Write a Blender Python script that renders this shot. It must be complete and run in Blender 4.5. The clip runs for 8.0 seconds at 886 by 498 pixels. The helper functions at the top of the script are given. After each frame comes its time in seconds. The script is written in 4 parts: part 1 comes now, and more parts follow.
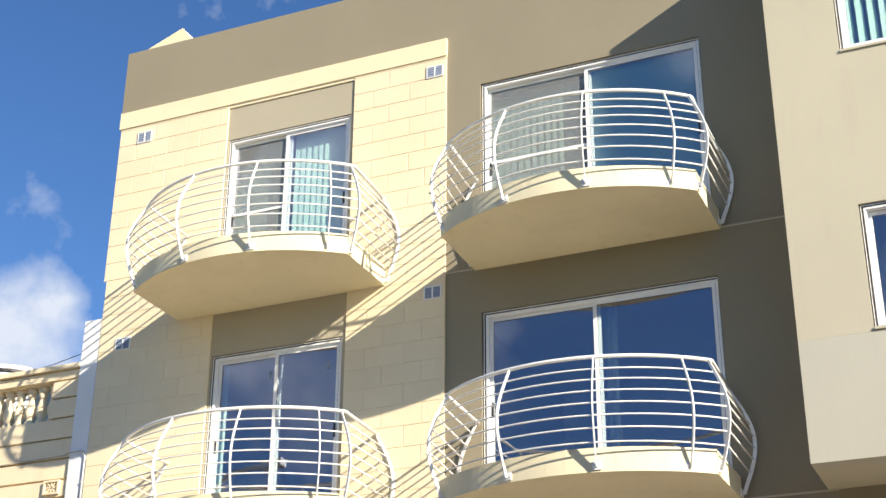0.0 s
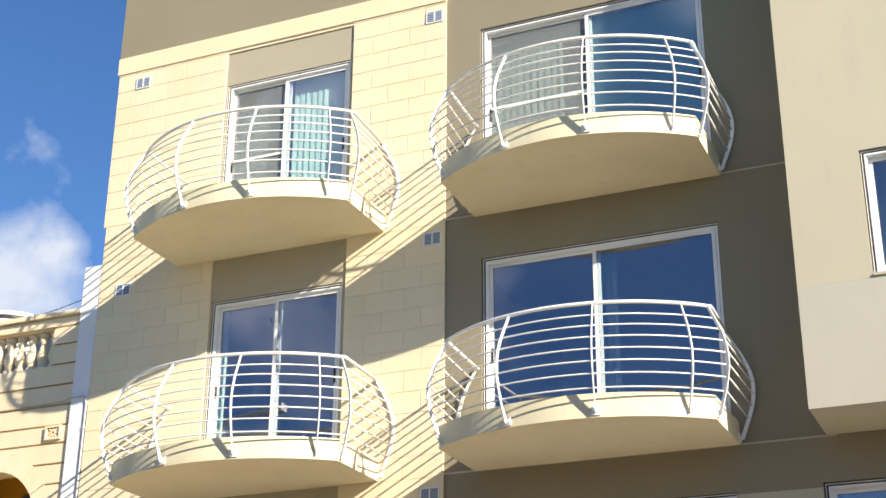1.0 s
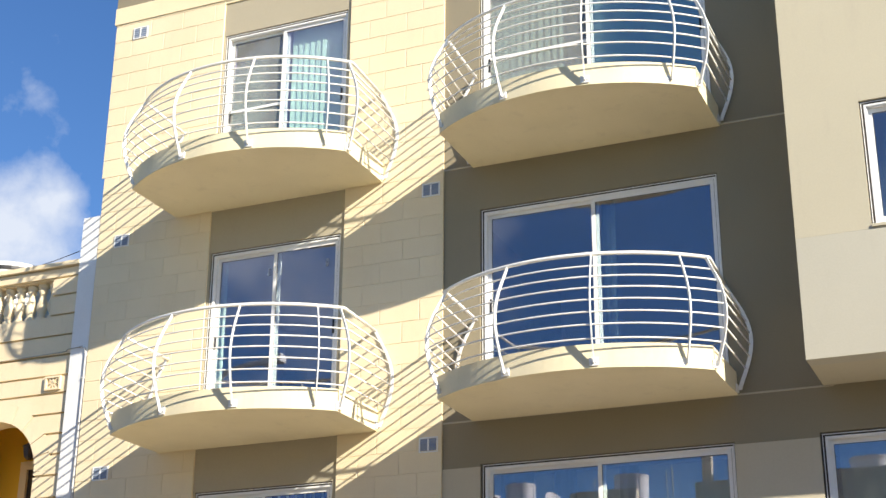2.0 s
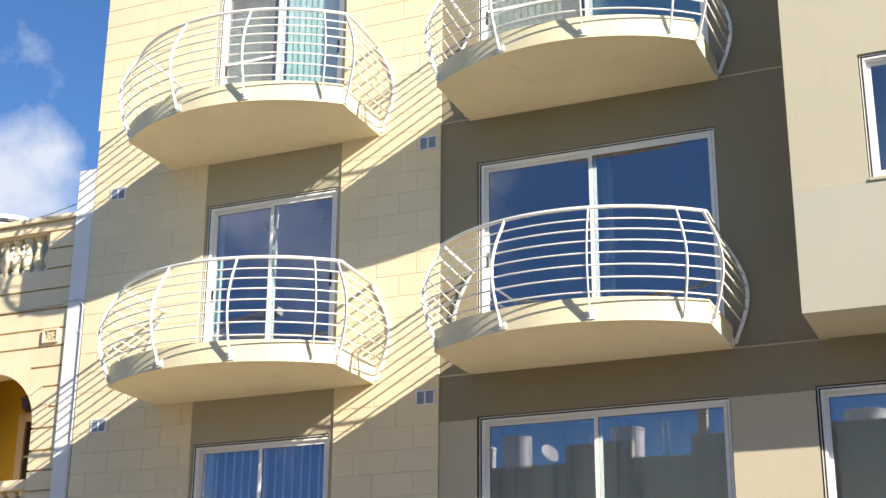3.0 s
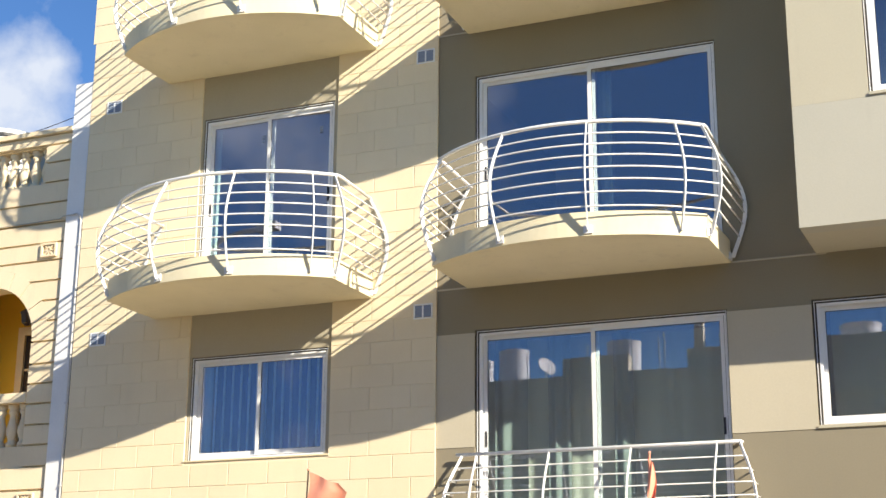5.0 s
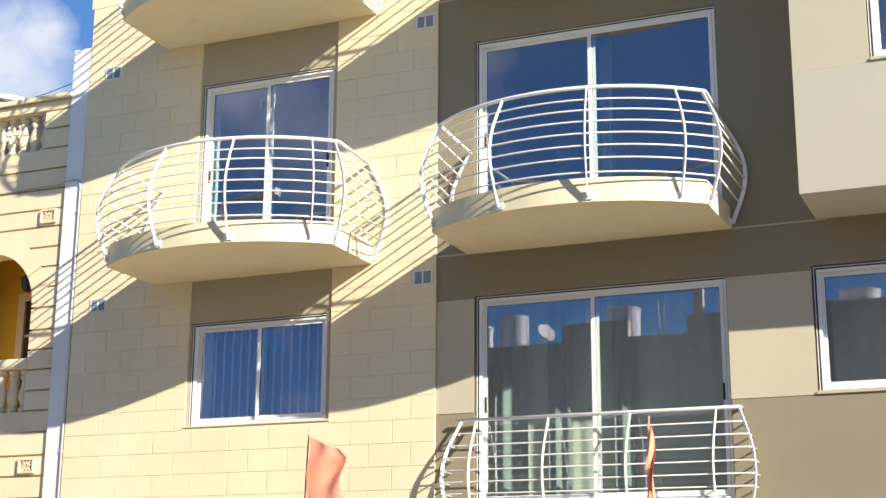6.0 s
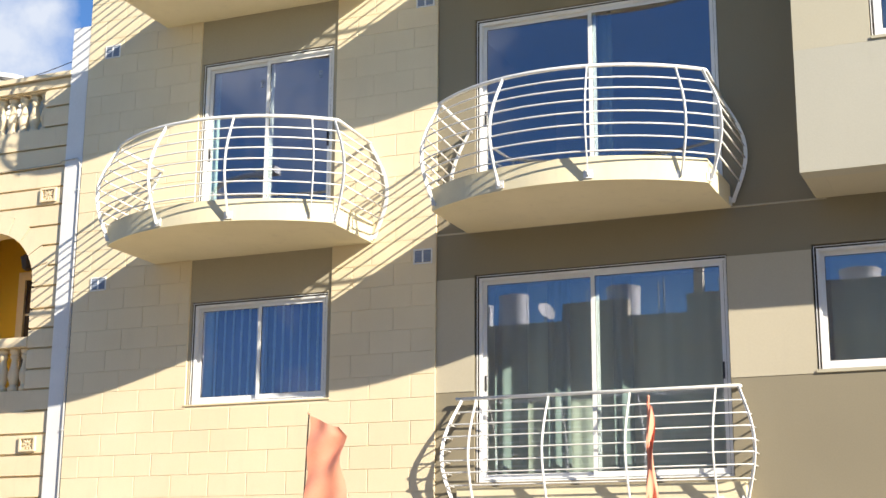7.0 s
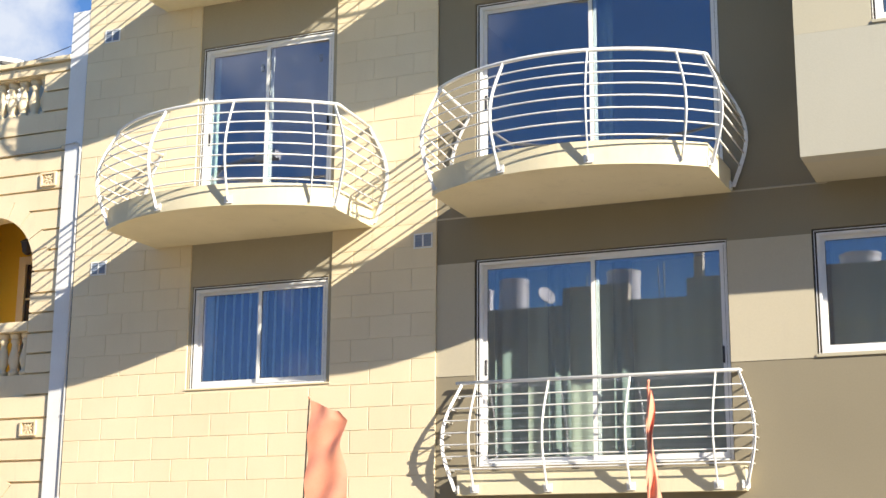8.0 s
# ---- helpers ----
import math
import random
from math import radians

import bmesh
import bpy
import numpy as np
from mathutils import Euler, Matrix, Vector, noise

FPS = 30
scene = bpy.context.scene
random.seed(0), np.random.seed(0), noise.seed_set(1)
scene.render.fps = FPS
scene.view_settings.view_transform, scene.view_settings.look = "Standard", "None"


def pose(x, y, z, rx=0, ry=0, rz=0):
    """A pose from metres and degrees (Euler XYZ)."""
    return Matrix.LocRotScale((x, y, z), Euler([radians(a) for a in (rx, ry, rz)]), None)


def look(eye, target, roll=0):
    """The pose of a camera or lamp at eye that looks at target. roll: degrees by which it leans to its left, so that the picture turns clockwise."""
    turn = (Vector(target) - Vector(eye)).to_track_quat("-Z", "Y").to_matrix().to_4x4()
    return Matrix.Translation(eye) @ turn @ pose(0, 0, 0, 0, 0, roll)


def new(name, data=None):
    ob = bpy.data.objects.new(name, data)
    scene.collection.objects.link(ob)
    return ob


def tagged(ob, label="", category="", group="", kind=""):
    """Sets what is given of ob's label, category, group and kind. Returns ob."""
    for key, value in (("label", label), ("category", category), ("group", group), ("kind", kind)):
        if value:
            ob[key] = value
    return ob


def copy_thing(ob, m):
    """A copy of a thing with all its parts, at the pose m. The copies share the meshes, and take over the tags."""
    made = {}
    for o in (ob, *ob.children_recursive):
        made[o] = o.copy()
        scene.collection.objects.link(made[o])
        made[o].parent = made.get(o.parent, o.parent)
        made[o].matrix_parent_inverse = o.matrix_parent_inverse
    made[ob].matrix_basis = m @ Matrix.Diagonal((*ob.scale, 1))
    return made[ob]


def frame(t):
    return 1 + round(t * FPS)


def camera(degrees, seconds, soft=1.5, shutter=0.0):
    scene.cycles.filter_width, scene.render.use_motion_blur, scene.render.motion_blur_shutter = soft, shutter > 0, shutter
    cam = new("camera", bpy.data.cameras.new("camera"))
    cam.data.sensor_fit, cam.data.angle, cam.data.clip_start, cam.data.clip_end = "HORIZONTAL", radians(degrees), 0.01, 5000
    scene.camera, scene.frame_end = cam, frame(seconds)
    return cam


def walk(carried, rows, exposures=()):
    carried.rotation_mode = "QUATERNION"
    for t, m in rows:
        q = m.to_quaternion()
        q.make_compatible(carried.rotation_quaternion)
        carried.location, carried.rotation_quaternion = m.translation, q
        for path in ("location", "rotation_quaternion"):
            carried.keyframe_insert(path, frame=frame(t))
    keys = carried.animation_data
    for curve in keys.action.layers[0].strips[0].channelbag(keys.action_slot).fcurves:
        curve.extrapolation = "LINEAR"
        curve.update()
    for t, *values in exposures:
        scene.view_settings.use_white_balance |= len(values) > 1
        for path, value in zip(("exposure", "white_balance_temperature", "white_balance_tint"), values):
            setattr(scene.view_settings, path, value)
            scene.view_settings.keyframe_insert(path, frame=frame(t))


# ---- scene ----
# A tripod on the far pavement: it only tilts down, with a slight pan.
cam = camera(34.03, 8.0, soft=1.48)
EYE = (6.328, -14.265, 1.6)
# seconds, yaw, pitch, roll
ROWS = [
    (0, 23.539, 25.048, 0.413),
    (0.5, 23.528, 24.121, 0.397),
    (0.7, 23.547, 23.679, 0.402),
    (1, 23.512, 22.922, 0.399),
    (1.2, 23.519, 22.475, 0.402),
    (1.5, 23.468, 21.923, 0.404),
    (1.7, 23.466, 21.539, 0.402),
    (2.8, 23.301, 19.524, 0.399),
    (3, 23.299, 19.140, 0.423),
    (3.5, 23.250, 18.501, 0.410),
    (4, 23.239, 17.766, 0.412),
    (4.5, 23.189, 16.655, 0.415),
    (5, 23.182, 15.750, 0.403),
    (5.2, 23.152, 15.401, 0.374),
    (6.3, 23.171, 14.185, 0.402),
    (6.5, 23.162, 14.057, 0.396),
    (7, 23.161, 13.572, 0.397),
    (7.5, 23.163, 13.058, 0.392),
    (8, 23.165, 12.954, 0.391),
]
walk(cam, [(t, pose(*EYE, 90 + pitch, 0, yaw) @ pose(0, 0, 0, 0, 0, roll)) for t, yaw, pitch, roll in ROWS])

# ---- world, sun, exposure ----
SUN = Vector((2.07, -1.0, 1.115))
SUN_EL = math.atan2(SUN.z, math.hypot(SUN.x, SUN.y))
SUN_AZ = math.atan2(SUN.x, SUN.y)
scene.view_settings.exposure = 1.06

world = bpy.data.worlds.new("sky")
scene.world = world
world.use_nodes = True
wn, wl = world.node_tree.nodes, world.node_tree.links
wn.clear()
w_out = wn.new("ShaderNodeOutputWorld")
w_bg = wn.new("ShaderNodeBackground")
w_bg.inputs["Strength"].default_value = 0.074
w_sky = wn.new("ShaderNodeTexSky")
w_sky.sky_type = "NISHITA"
w_sky.sun_disc = False
w_sky.sun_elevation = SUN_EL
w_sky.sun_rotation = SUN_AZ
w_sky.air_density, w_sky.dust_density, w_sky.ozone_density = 1.0, 0.0, 5.0
w_co = wn.new("ShaderNodeTexCoord")
w_noise = wn.new("ShaderNodeTexNoise")
w_noise.inputs["Scale"].default_value = 13.0
w_noise.inputs["Detail"].default_value = 7.0
w_noise.inputs["Roughness"].default_value = 0.55
wl.new(w_co.outputs["Generated"], w_noise.inputs["Vector"])
# a cumulus bank low over the old house, and thin scattered cloud elsewhere
w_dot = wn.new("ShaderNodeVectorMath")
w_dot.operation = "DOT_PRODUCT"
w_dot.inputs[1].default_value = Vector((-0.635, 0.695, 0.338)).normalized()
wl.new(w_co.outputs["Generated"], w_dot.inputs[0])
w_bank = wn.new("ShaderNodeMapRange")
w_bank.inputs["From Min"].default_value, w_bank.inputs["From Max"].default_value = 0.9966, 0.9996
w_bank.inputs["To Min"].default_value, w_bank.inputs["To Max"].default_value = 0.0, 0.36
wl.new(w_dot.outputs["Value"], w_bank.inputs["Value"])
w_add = wn.new("ShaderNodeMath")
w_add.operation = "ADD"
wl.new(w_noise.outputs["Fac"], w_add.inputs[0])
wl.new(w_bank.outputs["Result"], w_add.inputs[1])
w_dot2 = wn.new("ShaderNodeVectorMath")
w_dot2.operation = "DOT_PRODUCT"
w_dot2.inputs[1].default_value = Vector((-8.6, -14.3, 6.4)).normalized()
wl.new(w_co.outputs["Generated"], w_dot2.inputs[0])
w_bank2 = wn.new("ShaderNodeMapRange")
w_bank2.inputs["From Min"].default_value, w_bank2.inputs["From Max"].default_value = 0.970, 0.999
w_bank2.inputs["To Min"].default_value, w_bank2.inputs["To Max"].default_value = 0.0, 0.20
wl.new(w_dot2.outputs["Value"], w_bank2.inputs["Value"])
w_add2 = wn.new("ShaderNodeMath")
w_add2.operation = "ADD"
wl.new(w_add.outputs["Value"], w_add2.inputs[0])
wl.new(w_bank2.outputs["Result"], w_add2.inputs[1])
w_cov = wn.new("ShaderNodeMapRange")
w_cov.inputs["From Min"].default_value, w_cov.inputs["From Max"].default_value = 0.60, 0.89
wl.new(w_add2.outputs["Value"], w_cov.inputs["Value"])
w_mix = wn.new("ShaderNodeMix")
w_mix.data_type = "RGBA"
wl.new(w_cov.outputs["Result"], w_mix.inputs[0])
w_sat = wn.new("ShaderNodeHueSaturation")
w_sat.inputs["Saturation"].default_value = 1.11
w_sat.inputs["Hue"].default_value = 0.506
wl.new(w_sky.outputs["Color"], w_sat.inputs["Color"])
wl.new(w_sat.outputs["Color"], w_mix.inputs[6])
w_mix.inputs[7].default_value = (5.0, 5.4, 6.2, 1)
wl.new(w_mix.outputs[2], w_bg.inputs["Color"])
wl.new(w_bg.outputs["Background"], w_out.inputs["Surface"])

sun = new("sun", bpy.data.lights.new("sun", "SUN"))
sun.data.energy, sun.data.angle, sun.data.color = 4.6, radians(0.5), (1.0, 0.905, 0.745)
sun.matrix_world = look((0, 0, 30), Vector((0, 0, 30)) - SUN)


# ---- materials ----
def mat_base(name, rough=0.8, metal=0.0):
    m = bpy.data.materials.new(name)
    m.use_nodes = True
    bsdf = m.node_tree.nodes["Principled BSDF"]
    bsdf.inputs["Roughness"].default_value = rough
    bsdf.inputs["Metallic"].default_value = metal
    return m, m.node_tree.nodes, m.node_tree.links, bsdf


def surface(name, dark, light, rough=0.85, metal=0.0, stain=0.6, grain=60.0, bump=0.15, dirt=None, dirt_amount=0.0, per_piece=0.0, stretch=(1, 1, 1)):
    """A weathered surface: large stains, fine grain and relief in world metres."""
    m, n, l, bsdf = mat_base(name, rough, metal)
    geo = n.new("ShaderNodeNewGeometry")
    mp = n.new("ShaderNodeMapping")
    mp.inputs["Scale"].default_value = stretch
    l.new(geo.outputs["Position"], mp.inputs["Vector"])
    big = n.new("ShaderNodeTexNoise")
    big.inputs["Scale"].default_value, big.inputs["Detail"].default_value = stain, 5
    fine = n.new("ShaderNodeTexNoise")
    fine.inputs["Scale"].default_value, fine.inputs["Detail"].default_value = grain, 3
    l.new(mp.outputs["Vector"], big.inputs["Vector"])
    l.new(geo.outputs["Position"], fine.inputs["Vector"])
    mixf = n.new("ShaderNodeMath")
    mixf.operation = "MULTIPLY_ADD"
    mixf.inputs[1].default_value = 0.3
    l.new(fine.outputs["Fac"], mixf.inputs[0])
    sc = n.new("ShaderNodeMath")
    sc.operation = "MULTIPLY"
    sc.inputs[1].default_value = 0.7
    l.new(big.outputs["Fac"], sc.inputs[0])
    l.new(sc.outputs[0], mixf.inputs[2])
    rng = n.new("ShaderNodeMapRange")
    rng.inputs["From Min"].default_value, rng.inputs["From Max"].default_value = 0.3, 0.7
    l.new(mixf.outputs[0], rng.inputs["Value"])
    col = n.new("ShaderNodeMix")
    col.data_type = "RGBA"
    col.inputs[6].default_value, col.inputs[7].default_value = (*dark, 1), (*light, 1)
    l.new(rng.outputs["Result"], col.inputs[0])
    out = col.outputs[2]
    if per_piece:
        info = n.new("ShaderNodeObjectInfo")
        br = n.new("ShaderNodeMapRange")
        br.inputs["To Min"].default_value, br.inputs["To Max"].default_value = 1 - per_piece, 1 + per_piece * 0.4
        l.new(info.outputs["Random"], br.inputs["Value"])
        hsv = n.new("ShaderNodeHueSaturation")
        l.new(br.outputs["Result"], hsv.inputs["Value"])
        l.new(out, hsv.inputs["Color"])
        out = hsv.outputs["Color"]
    if dirt:
        spots = n.new("ShaderNodeTexNoise")
        spots.inputs["Scale"].default_value, spots.inputs["Detail"].default_value = 2.3, 8
        spots.inputs["Roughness"].default_value = 0.7
        mp2 = n.new("ShaderNodeMapping")
        mp2.inputs["Scale"].default_value = (2.2, 2.2, 0.5)
        l.new(geo.outputs["Position"], mp2.inputs["Vector"])
        l.new(mp2.outputs["Vector"], spots.inputs["Vector"])
        dr = n.new("ShaderNodeMapRange")
        dr.inputs["From Min"].default_value, dr.inputs["From Max"].default_value = 0.55, 0.78
        dr.inputs["To Max"].default_value = dirt_amount
        l.new(spots.outputs["Fac"], dr.inputs["Value"])
        dm = n.new("ShaderNodeMix")
        dm.data_type = "RGBA"
        dm.inputs[7].default_value = (*dirt, 1)
        l.new(dr.outputs["Result"], dm.inputs[0])
        l.new(out, dm.inputs[6])
        out = dm.outputs[2]
    l.new(out, bsdf.inputs["Base Color"])
    if bump:
        b = n.new("ShaderNodeBump")
        b.inputs["Strength"].default_value, b.inputs["Distance"].default_value = bump, 0.004
        l.new(fine.outputs["Fac"], b.inputs["Height"])
        l.new(b.outputs["Normal"], bsdf.inputs["Normal"])
    return m


def glass_material(name, tint, gloss, fac):
    m = bpy.data.materials.new(name)
    m.use_nodes = True
    n, l = m.node_tree.nodes, m.node_tree.links
    n.clear()
    out = n.new("ShaderNodeOutputMaterial")
    tr = n.new("ShaderNodeBsdfTransparent")
    tr.inputs["Color"].default_value = (*tint, 1)
    gl = n.new("ShaderNodeBsdfGlossy")
    gl.inputs["Roughness"].default_value = 0.0
    gl.inputs["Color"].default_value = (*gloss, 1)
    fr = n.new("ShaderNodeFresnel")
    fr.inputs["IOR"].default_value = 1.5
    ad = n.new("ShaderNodeMath")
    ad.operation = "ADD"
    ad.use_clamp = True
    ad.inputs[1].default_value = fac
    l.new(fr.outputs["Fac"], ad.inputs[0])
    # faint waviness of the sheet
    nz = n.new("ShaderNodeTexNoise")
    nz.inputs["Scale"].default_value = 1.6
    bp = n.new("ShaderNodeBump")
    bp.inputs["Strength"].default_value, bp.inputs["Distance"].default_value = 0.05, 0.006
    geo = n.new("ShaderNodeNewGeometry")
    l.new(geo.outputs["Position"], nz.inputs["Vector"])
    l.new(nz.outputs["Fac"], bp.inputs["Height"])
    l.new(bp.outputs["Normal"], gl.inputs["Normal"])
    mx = n.new("ShaderNodeMixShader")
    l.new(ad.outputs[0], mx.inputs["Fac"])
    l.new(tr.outputs[0], mx.inputs[1])
    l.new(gl.outputs[0], mx.inputs[2])
    l.new(mx.outputs[0], out.inputs["Surface"])
    return m


M_BLOCK = surface("cream_painted_stone", (0.755, 0.635, 0.425), (0.83, 0.715, 0.50), 0.85, stain=0.9, bump=0.25, per_piece=0.03, dirt=(0.55, 0.45, 0.32), dirt_amount=0.16)
M_MORTAR = surface("cream_joint", (0.77, 0.65, 0.44), (0.84, 0.725, 0.51), 0.95, bump=0.3)
M_CREAM = surface("cream_plaster", (0.76, 0.64, 0.42), (0.83, 0.71, 0.485), 0.85, stain=1.3, bump=0.2, dirt=(0.5, 0.42, 0.30), dirt_amount=0.12)
M_SLAB = surface("balcony_cream_paint", (0.70, 0.625, 0.43), (0.78, 0.70, 0.495), 0.85, stain=1.6, bump=0.2, dirt=(0.42, 0.36, 0.27), dirt_amount=0.28)
M_TAUPE = surface("taupe_plaster", (0.242, 0.209, 0.144), (0.290, 0.252, 0.176), 0.88, stain=0.5, bump=0.12, dirt=(0.22, 0.19, 0.15), dirt_amount=0.25)
M_PANEL = surface("light_taupe_plaster", (0.475, 0.425, 0.315), (0.545, 0.49, 0.37), 0.88, stain=0.6, bump=0.12, dirt=(0.40, 0.34, 0.27), dirt_amount=0.2)
M_BAY = surface("beige_plaster", (0.46, 0.42, 0.315), (0.53, 0.485, 0.365), 0.88, stain=0.45, bump=0.12, dirt=(0.40, 0.35, 0.28), dirt_amount=0.3)
M_PALE = surface("pale_grey_plaster", (0.44, 0.42, 0.345), (0.50, 0.475, 0.39), 0.88, stain=0.45, bump=0.2, dirt=(0.40, 0.37, 0.31), dirt_amount=0.25)
M_RECESS = surface("recess_taupe_plaster", (0.385, 0.34, 0.247), (0.445, 0.395, 0.29), 0.88, stain=0.6, bump=0.12, dirt=(0.36, 0.31, 0.24), dirt_amount=0.2)
M_WHITE = surface("white_powder_coat", (0.78, 0.78, 0.78), (0.85, 0.85, 0.84), 0.4, stain=3, bump=0.02)
M_RAIL = surface("white_rail_paint", (0.74, 0.73, 0.71), (0.84, 0.83, 0.81), 0.45, stain=4, bump=0.05, dirt=(0.45, 0.36, 0.27), dirt_amount=0.25)
M_LIME = surface("old_limestone_paint", (0.76, 0.62, 0.41), (0.85, 0.72, 0.50), 0.9, stain=1.5, bump=0.3, dirt=(0.42, 0.34, 0.24), dirt_amount=0.3)
M_STRIP = surface("whitewash", (0.72, 0.72, 0.72), (0.82, 0.82, 0.82), 0.85, stain=1.5, bump=0.25, dirt=(0.55, 0.53, 0.5), dirt_amount=0.3)
M_OCHRE = surface("ochre_paint", (0.76, 0.50, 0.06), (0.84, 0.57, 0.08), 0.85, stain=1.0, bump=0.15)
M_DARK = surface("dark_rubber", (0.015, 0.015, 0.018), (0.03, 0.03, 0.032), 0.5, bump=0.05)
M_BROWN = surface("dark_brown_wood", (0.03, 0.018, 0.012), (0.06, 0.035, 0.022), 0.6, bump=0.2)
M_LOUVRE = surface("grey_vent_louvre", (0.22, 0.265, 0.35), (0.28, 0.325, 0.41), 0.6, bump=0.05)
M_CONDUIT = surface("grey_conduit", (0.55, 0.55, 0.55), (0.65, 0.65, 0.65), 0.5, bump=0.05)
M_CABLE = surface("old_cable", (0.40, 0.36, 0.30), (0.52, 0.47, 0.40), 0.7, bump=0.05)
M_TEAL = surface("teal_blind", (0.50, 0.68, 0.61), (0.57, 0.75, 0.68), 0.8, bump=0.05)
M_BLIND = surface("pale_green_blind", (0.57, 0.70, 0.65), (0.64, 0.77, 0.72), 0.8, bump=0.05)
M_BLUE_BLIND = surface("blue_blind", (0.03, 0.095, 0.33), (0.04, 0.12, 0.40), 0.8, bump=0.05, per_piece=0.3)
M_LINING = surface("pale_blue_lining", (0.66, 0.80, 0.84), (0.74, 0.87, 0.90), 0.9, bump=0.05)
M_CURTAIN = surface("pale_curtain", (0.23, 0.285, 0.27), (0.29, 0.345, 0.325), 0.9, bump=0.05)
M_ROOM = surface("room_paint", (0.42, 0.42, 0.40), (0.50, 0.50, 0.48), 0.9, bump=0.05)
M_TANK = surface("grey_water_tank", (0.52, 0.53, 0.54), (0.66, 0.66, 0.66), 0.5, stain=2, bump=0.05)
M_OPP = surface("street_house_stone", (0.62, 0.57, 0.455), (0.72, 0.665, 0.535), 0.9, stain=0.5, bump=0.3, dirt=(0.25, 0.23, 0.19), dirt_amount=0.4)
# street colour raised and warmed so the unseen ground bounces fill light upwards
M_STREET_BOUNCE = surface("pale_bounce_street", (0.222, 0.178, 0.116), (0.28, 0.227, 0.152), 0.9, stain=0.4, bump=0.5)
M_PAVE = surface("concrete_paving", (0.36, 0.34, 0.30), (0.46, 0.43, 0.38), 0.9, stain=0.7, bump=0.3)
M_FLAG = surface("coral_cloth", (0.88, 0.33, 0.21), (0.93, 0.40, 0.27), 0.8, stain=5, bump=0.1)
M_TANK_WHITE = surface("white_tank_plastic", (0.70, 0.71, 0.72), (0.82, 0.82, 0.82), 0.5, stain=2, bump=0.05)
# near-black for the painted shadow gap round frames, and for the glazing gaskets
M_GAP_GASKET = surface("gap_shade_and_gasket", (0.028, 0.022, 0.016), (0.05, 0.04, 0.03), 0.7, bump=0.05)
M_STEEL = surface("lamp_steel", (0.45, 0.46, 0.46), (0.58, 0.58, 0.58), 0.5, 0.2, bump=0.05)
def screen_material(name, colour, fac):
    """A fine woven mesh: part cloth, part gap."""
    m = bpy.data.materials.new(name)
    m.use_nodes = True
    n, l = m.node_tree.nodes, m.node_tree.links
    n.clear()
    out, tr, df, mx = (n.new(k) for k in ("ShaderNodeOutputMaterial", "ShaderNodeBsdfTransparent", "ShaderNodeBsdfDiffuse", "ShaderNodeMixShader"))
    df.inputs["Color"].default_value = (*colour, 1)
    mx.inputs["Fac"].default_value = fac
    l.new(tr.outputs[0], mx.inputs[1])
    l.new(df.outputs[0], mx.inputs[2])
    l.new(mx.outputs[0], out.inputs["Surface"])
    return m


M_SHEER = screen_material("grey_green_sheer", (0.68, 0.71, 0.61), 0.88)
M_SCREEN = screen_material("grey_insect_mesh", (0.35, 0.36, 0.335), 0.29)
M_GLASS_BLUE = glass_material("blue_tinted_glass", (0.90, 0.95, 1.0), (0.88, 0.84, 1.0), 0.085)
M_GLASS = glass_material("tinted_glass", (0.82, 0.90, 0.88), (0.88, 0.84, 1.0), 0.14)


# ---- mesh helpers ----
def box(bm, x0, x1, y0, y1, z0, z1):
    v = [bm.verts.new(p) for p in ((x0, y0, z0), (x1, y0, z0), (x1, y1, z0), (x0, y1, z0), (x0, y0, z1), (x1, y0, z1), (x1, y1, z1), (x0, y1, z1))]
    for q in ((3, 2, 1, 0), (4, 5, 6, 7), (0, 1, 5, 4), (1, 2, 6, 5), (2, 3, 7, 6), (3, 0, 4, 7)):
        bm.faces.new([v[i] for i in q])
    return bm


def prism(bm, outline, y0, y1):
    """An outline in x and z, extruded from y0 (front) to y1."""
    a = [bm.verts.new((x, y0, z)) for x, z in outline]
    b = [bm.verts.new((x, y1, z)) for x, z in outline]
    k = len(outline)
    bm.faces.new(a)
    bm.faces.new(b[::-1])
    for i in range(k):
        bm.faces.new((a[i], b[i], b[(i + 1) % k], a[(i + 1) % k]))
    return bm


def plate(bm, outline, z0, z1):
    """An outline in x and y, extruded upwards."""
    a = [bm.verts.new((x, y, z0)) for x, y in outline]
    b = [bm.verts.new((x, y, z1)) for x, y in outline]
    k = len(outline)
    bm.faces.new(a[::-1])
    bm.faces.new(b)
    for i in range(k):
        bm.faces.new((a[i], a[(i + 1) % k], b[(i + 1) % k], b[i]))
    return bm


def tube(bm, pts, r, sides=8, flat=1.0):
    """A round bar along a line of points."""
    pts = [Vector(p) for p in pts]
    rings = []
    for i, p in enumerate(pts):
        d = (pts[min(i + 1, len(pts) - 1)] - pts[max(i - 1, 0)]).normalized()
        ref = Vector((0, 0, 1)) if abs(d.z) < 0.9 else Vector((0, 1, 0))
        s = d.cross(ref).normalized()
        u = s.cross(d)
        rings.append([bm.verts.new(p + (s * math.cos(a) + u * flat * math.sin(a)) * r) for a in (2 * math.pi * j / sides for j in range(sides))])
    for a, b in zip(rings, rings[1:]):
        for j in range(sides):
            bm.faces.new((a[j], a[(j + 1) % sides], b[(j + 1) % sides], b[j]))
    bm.faces.new(rings[0][::-1])
    bm.faces.new(rings[-1])
    return bm


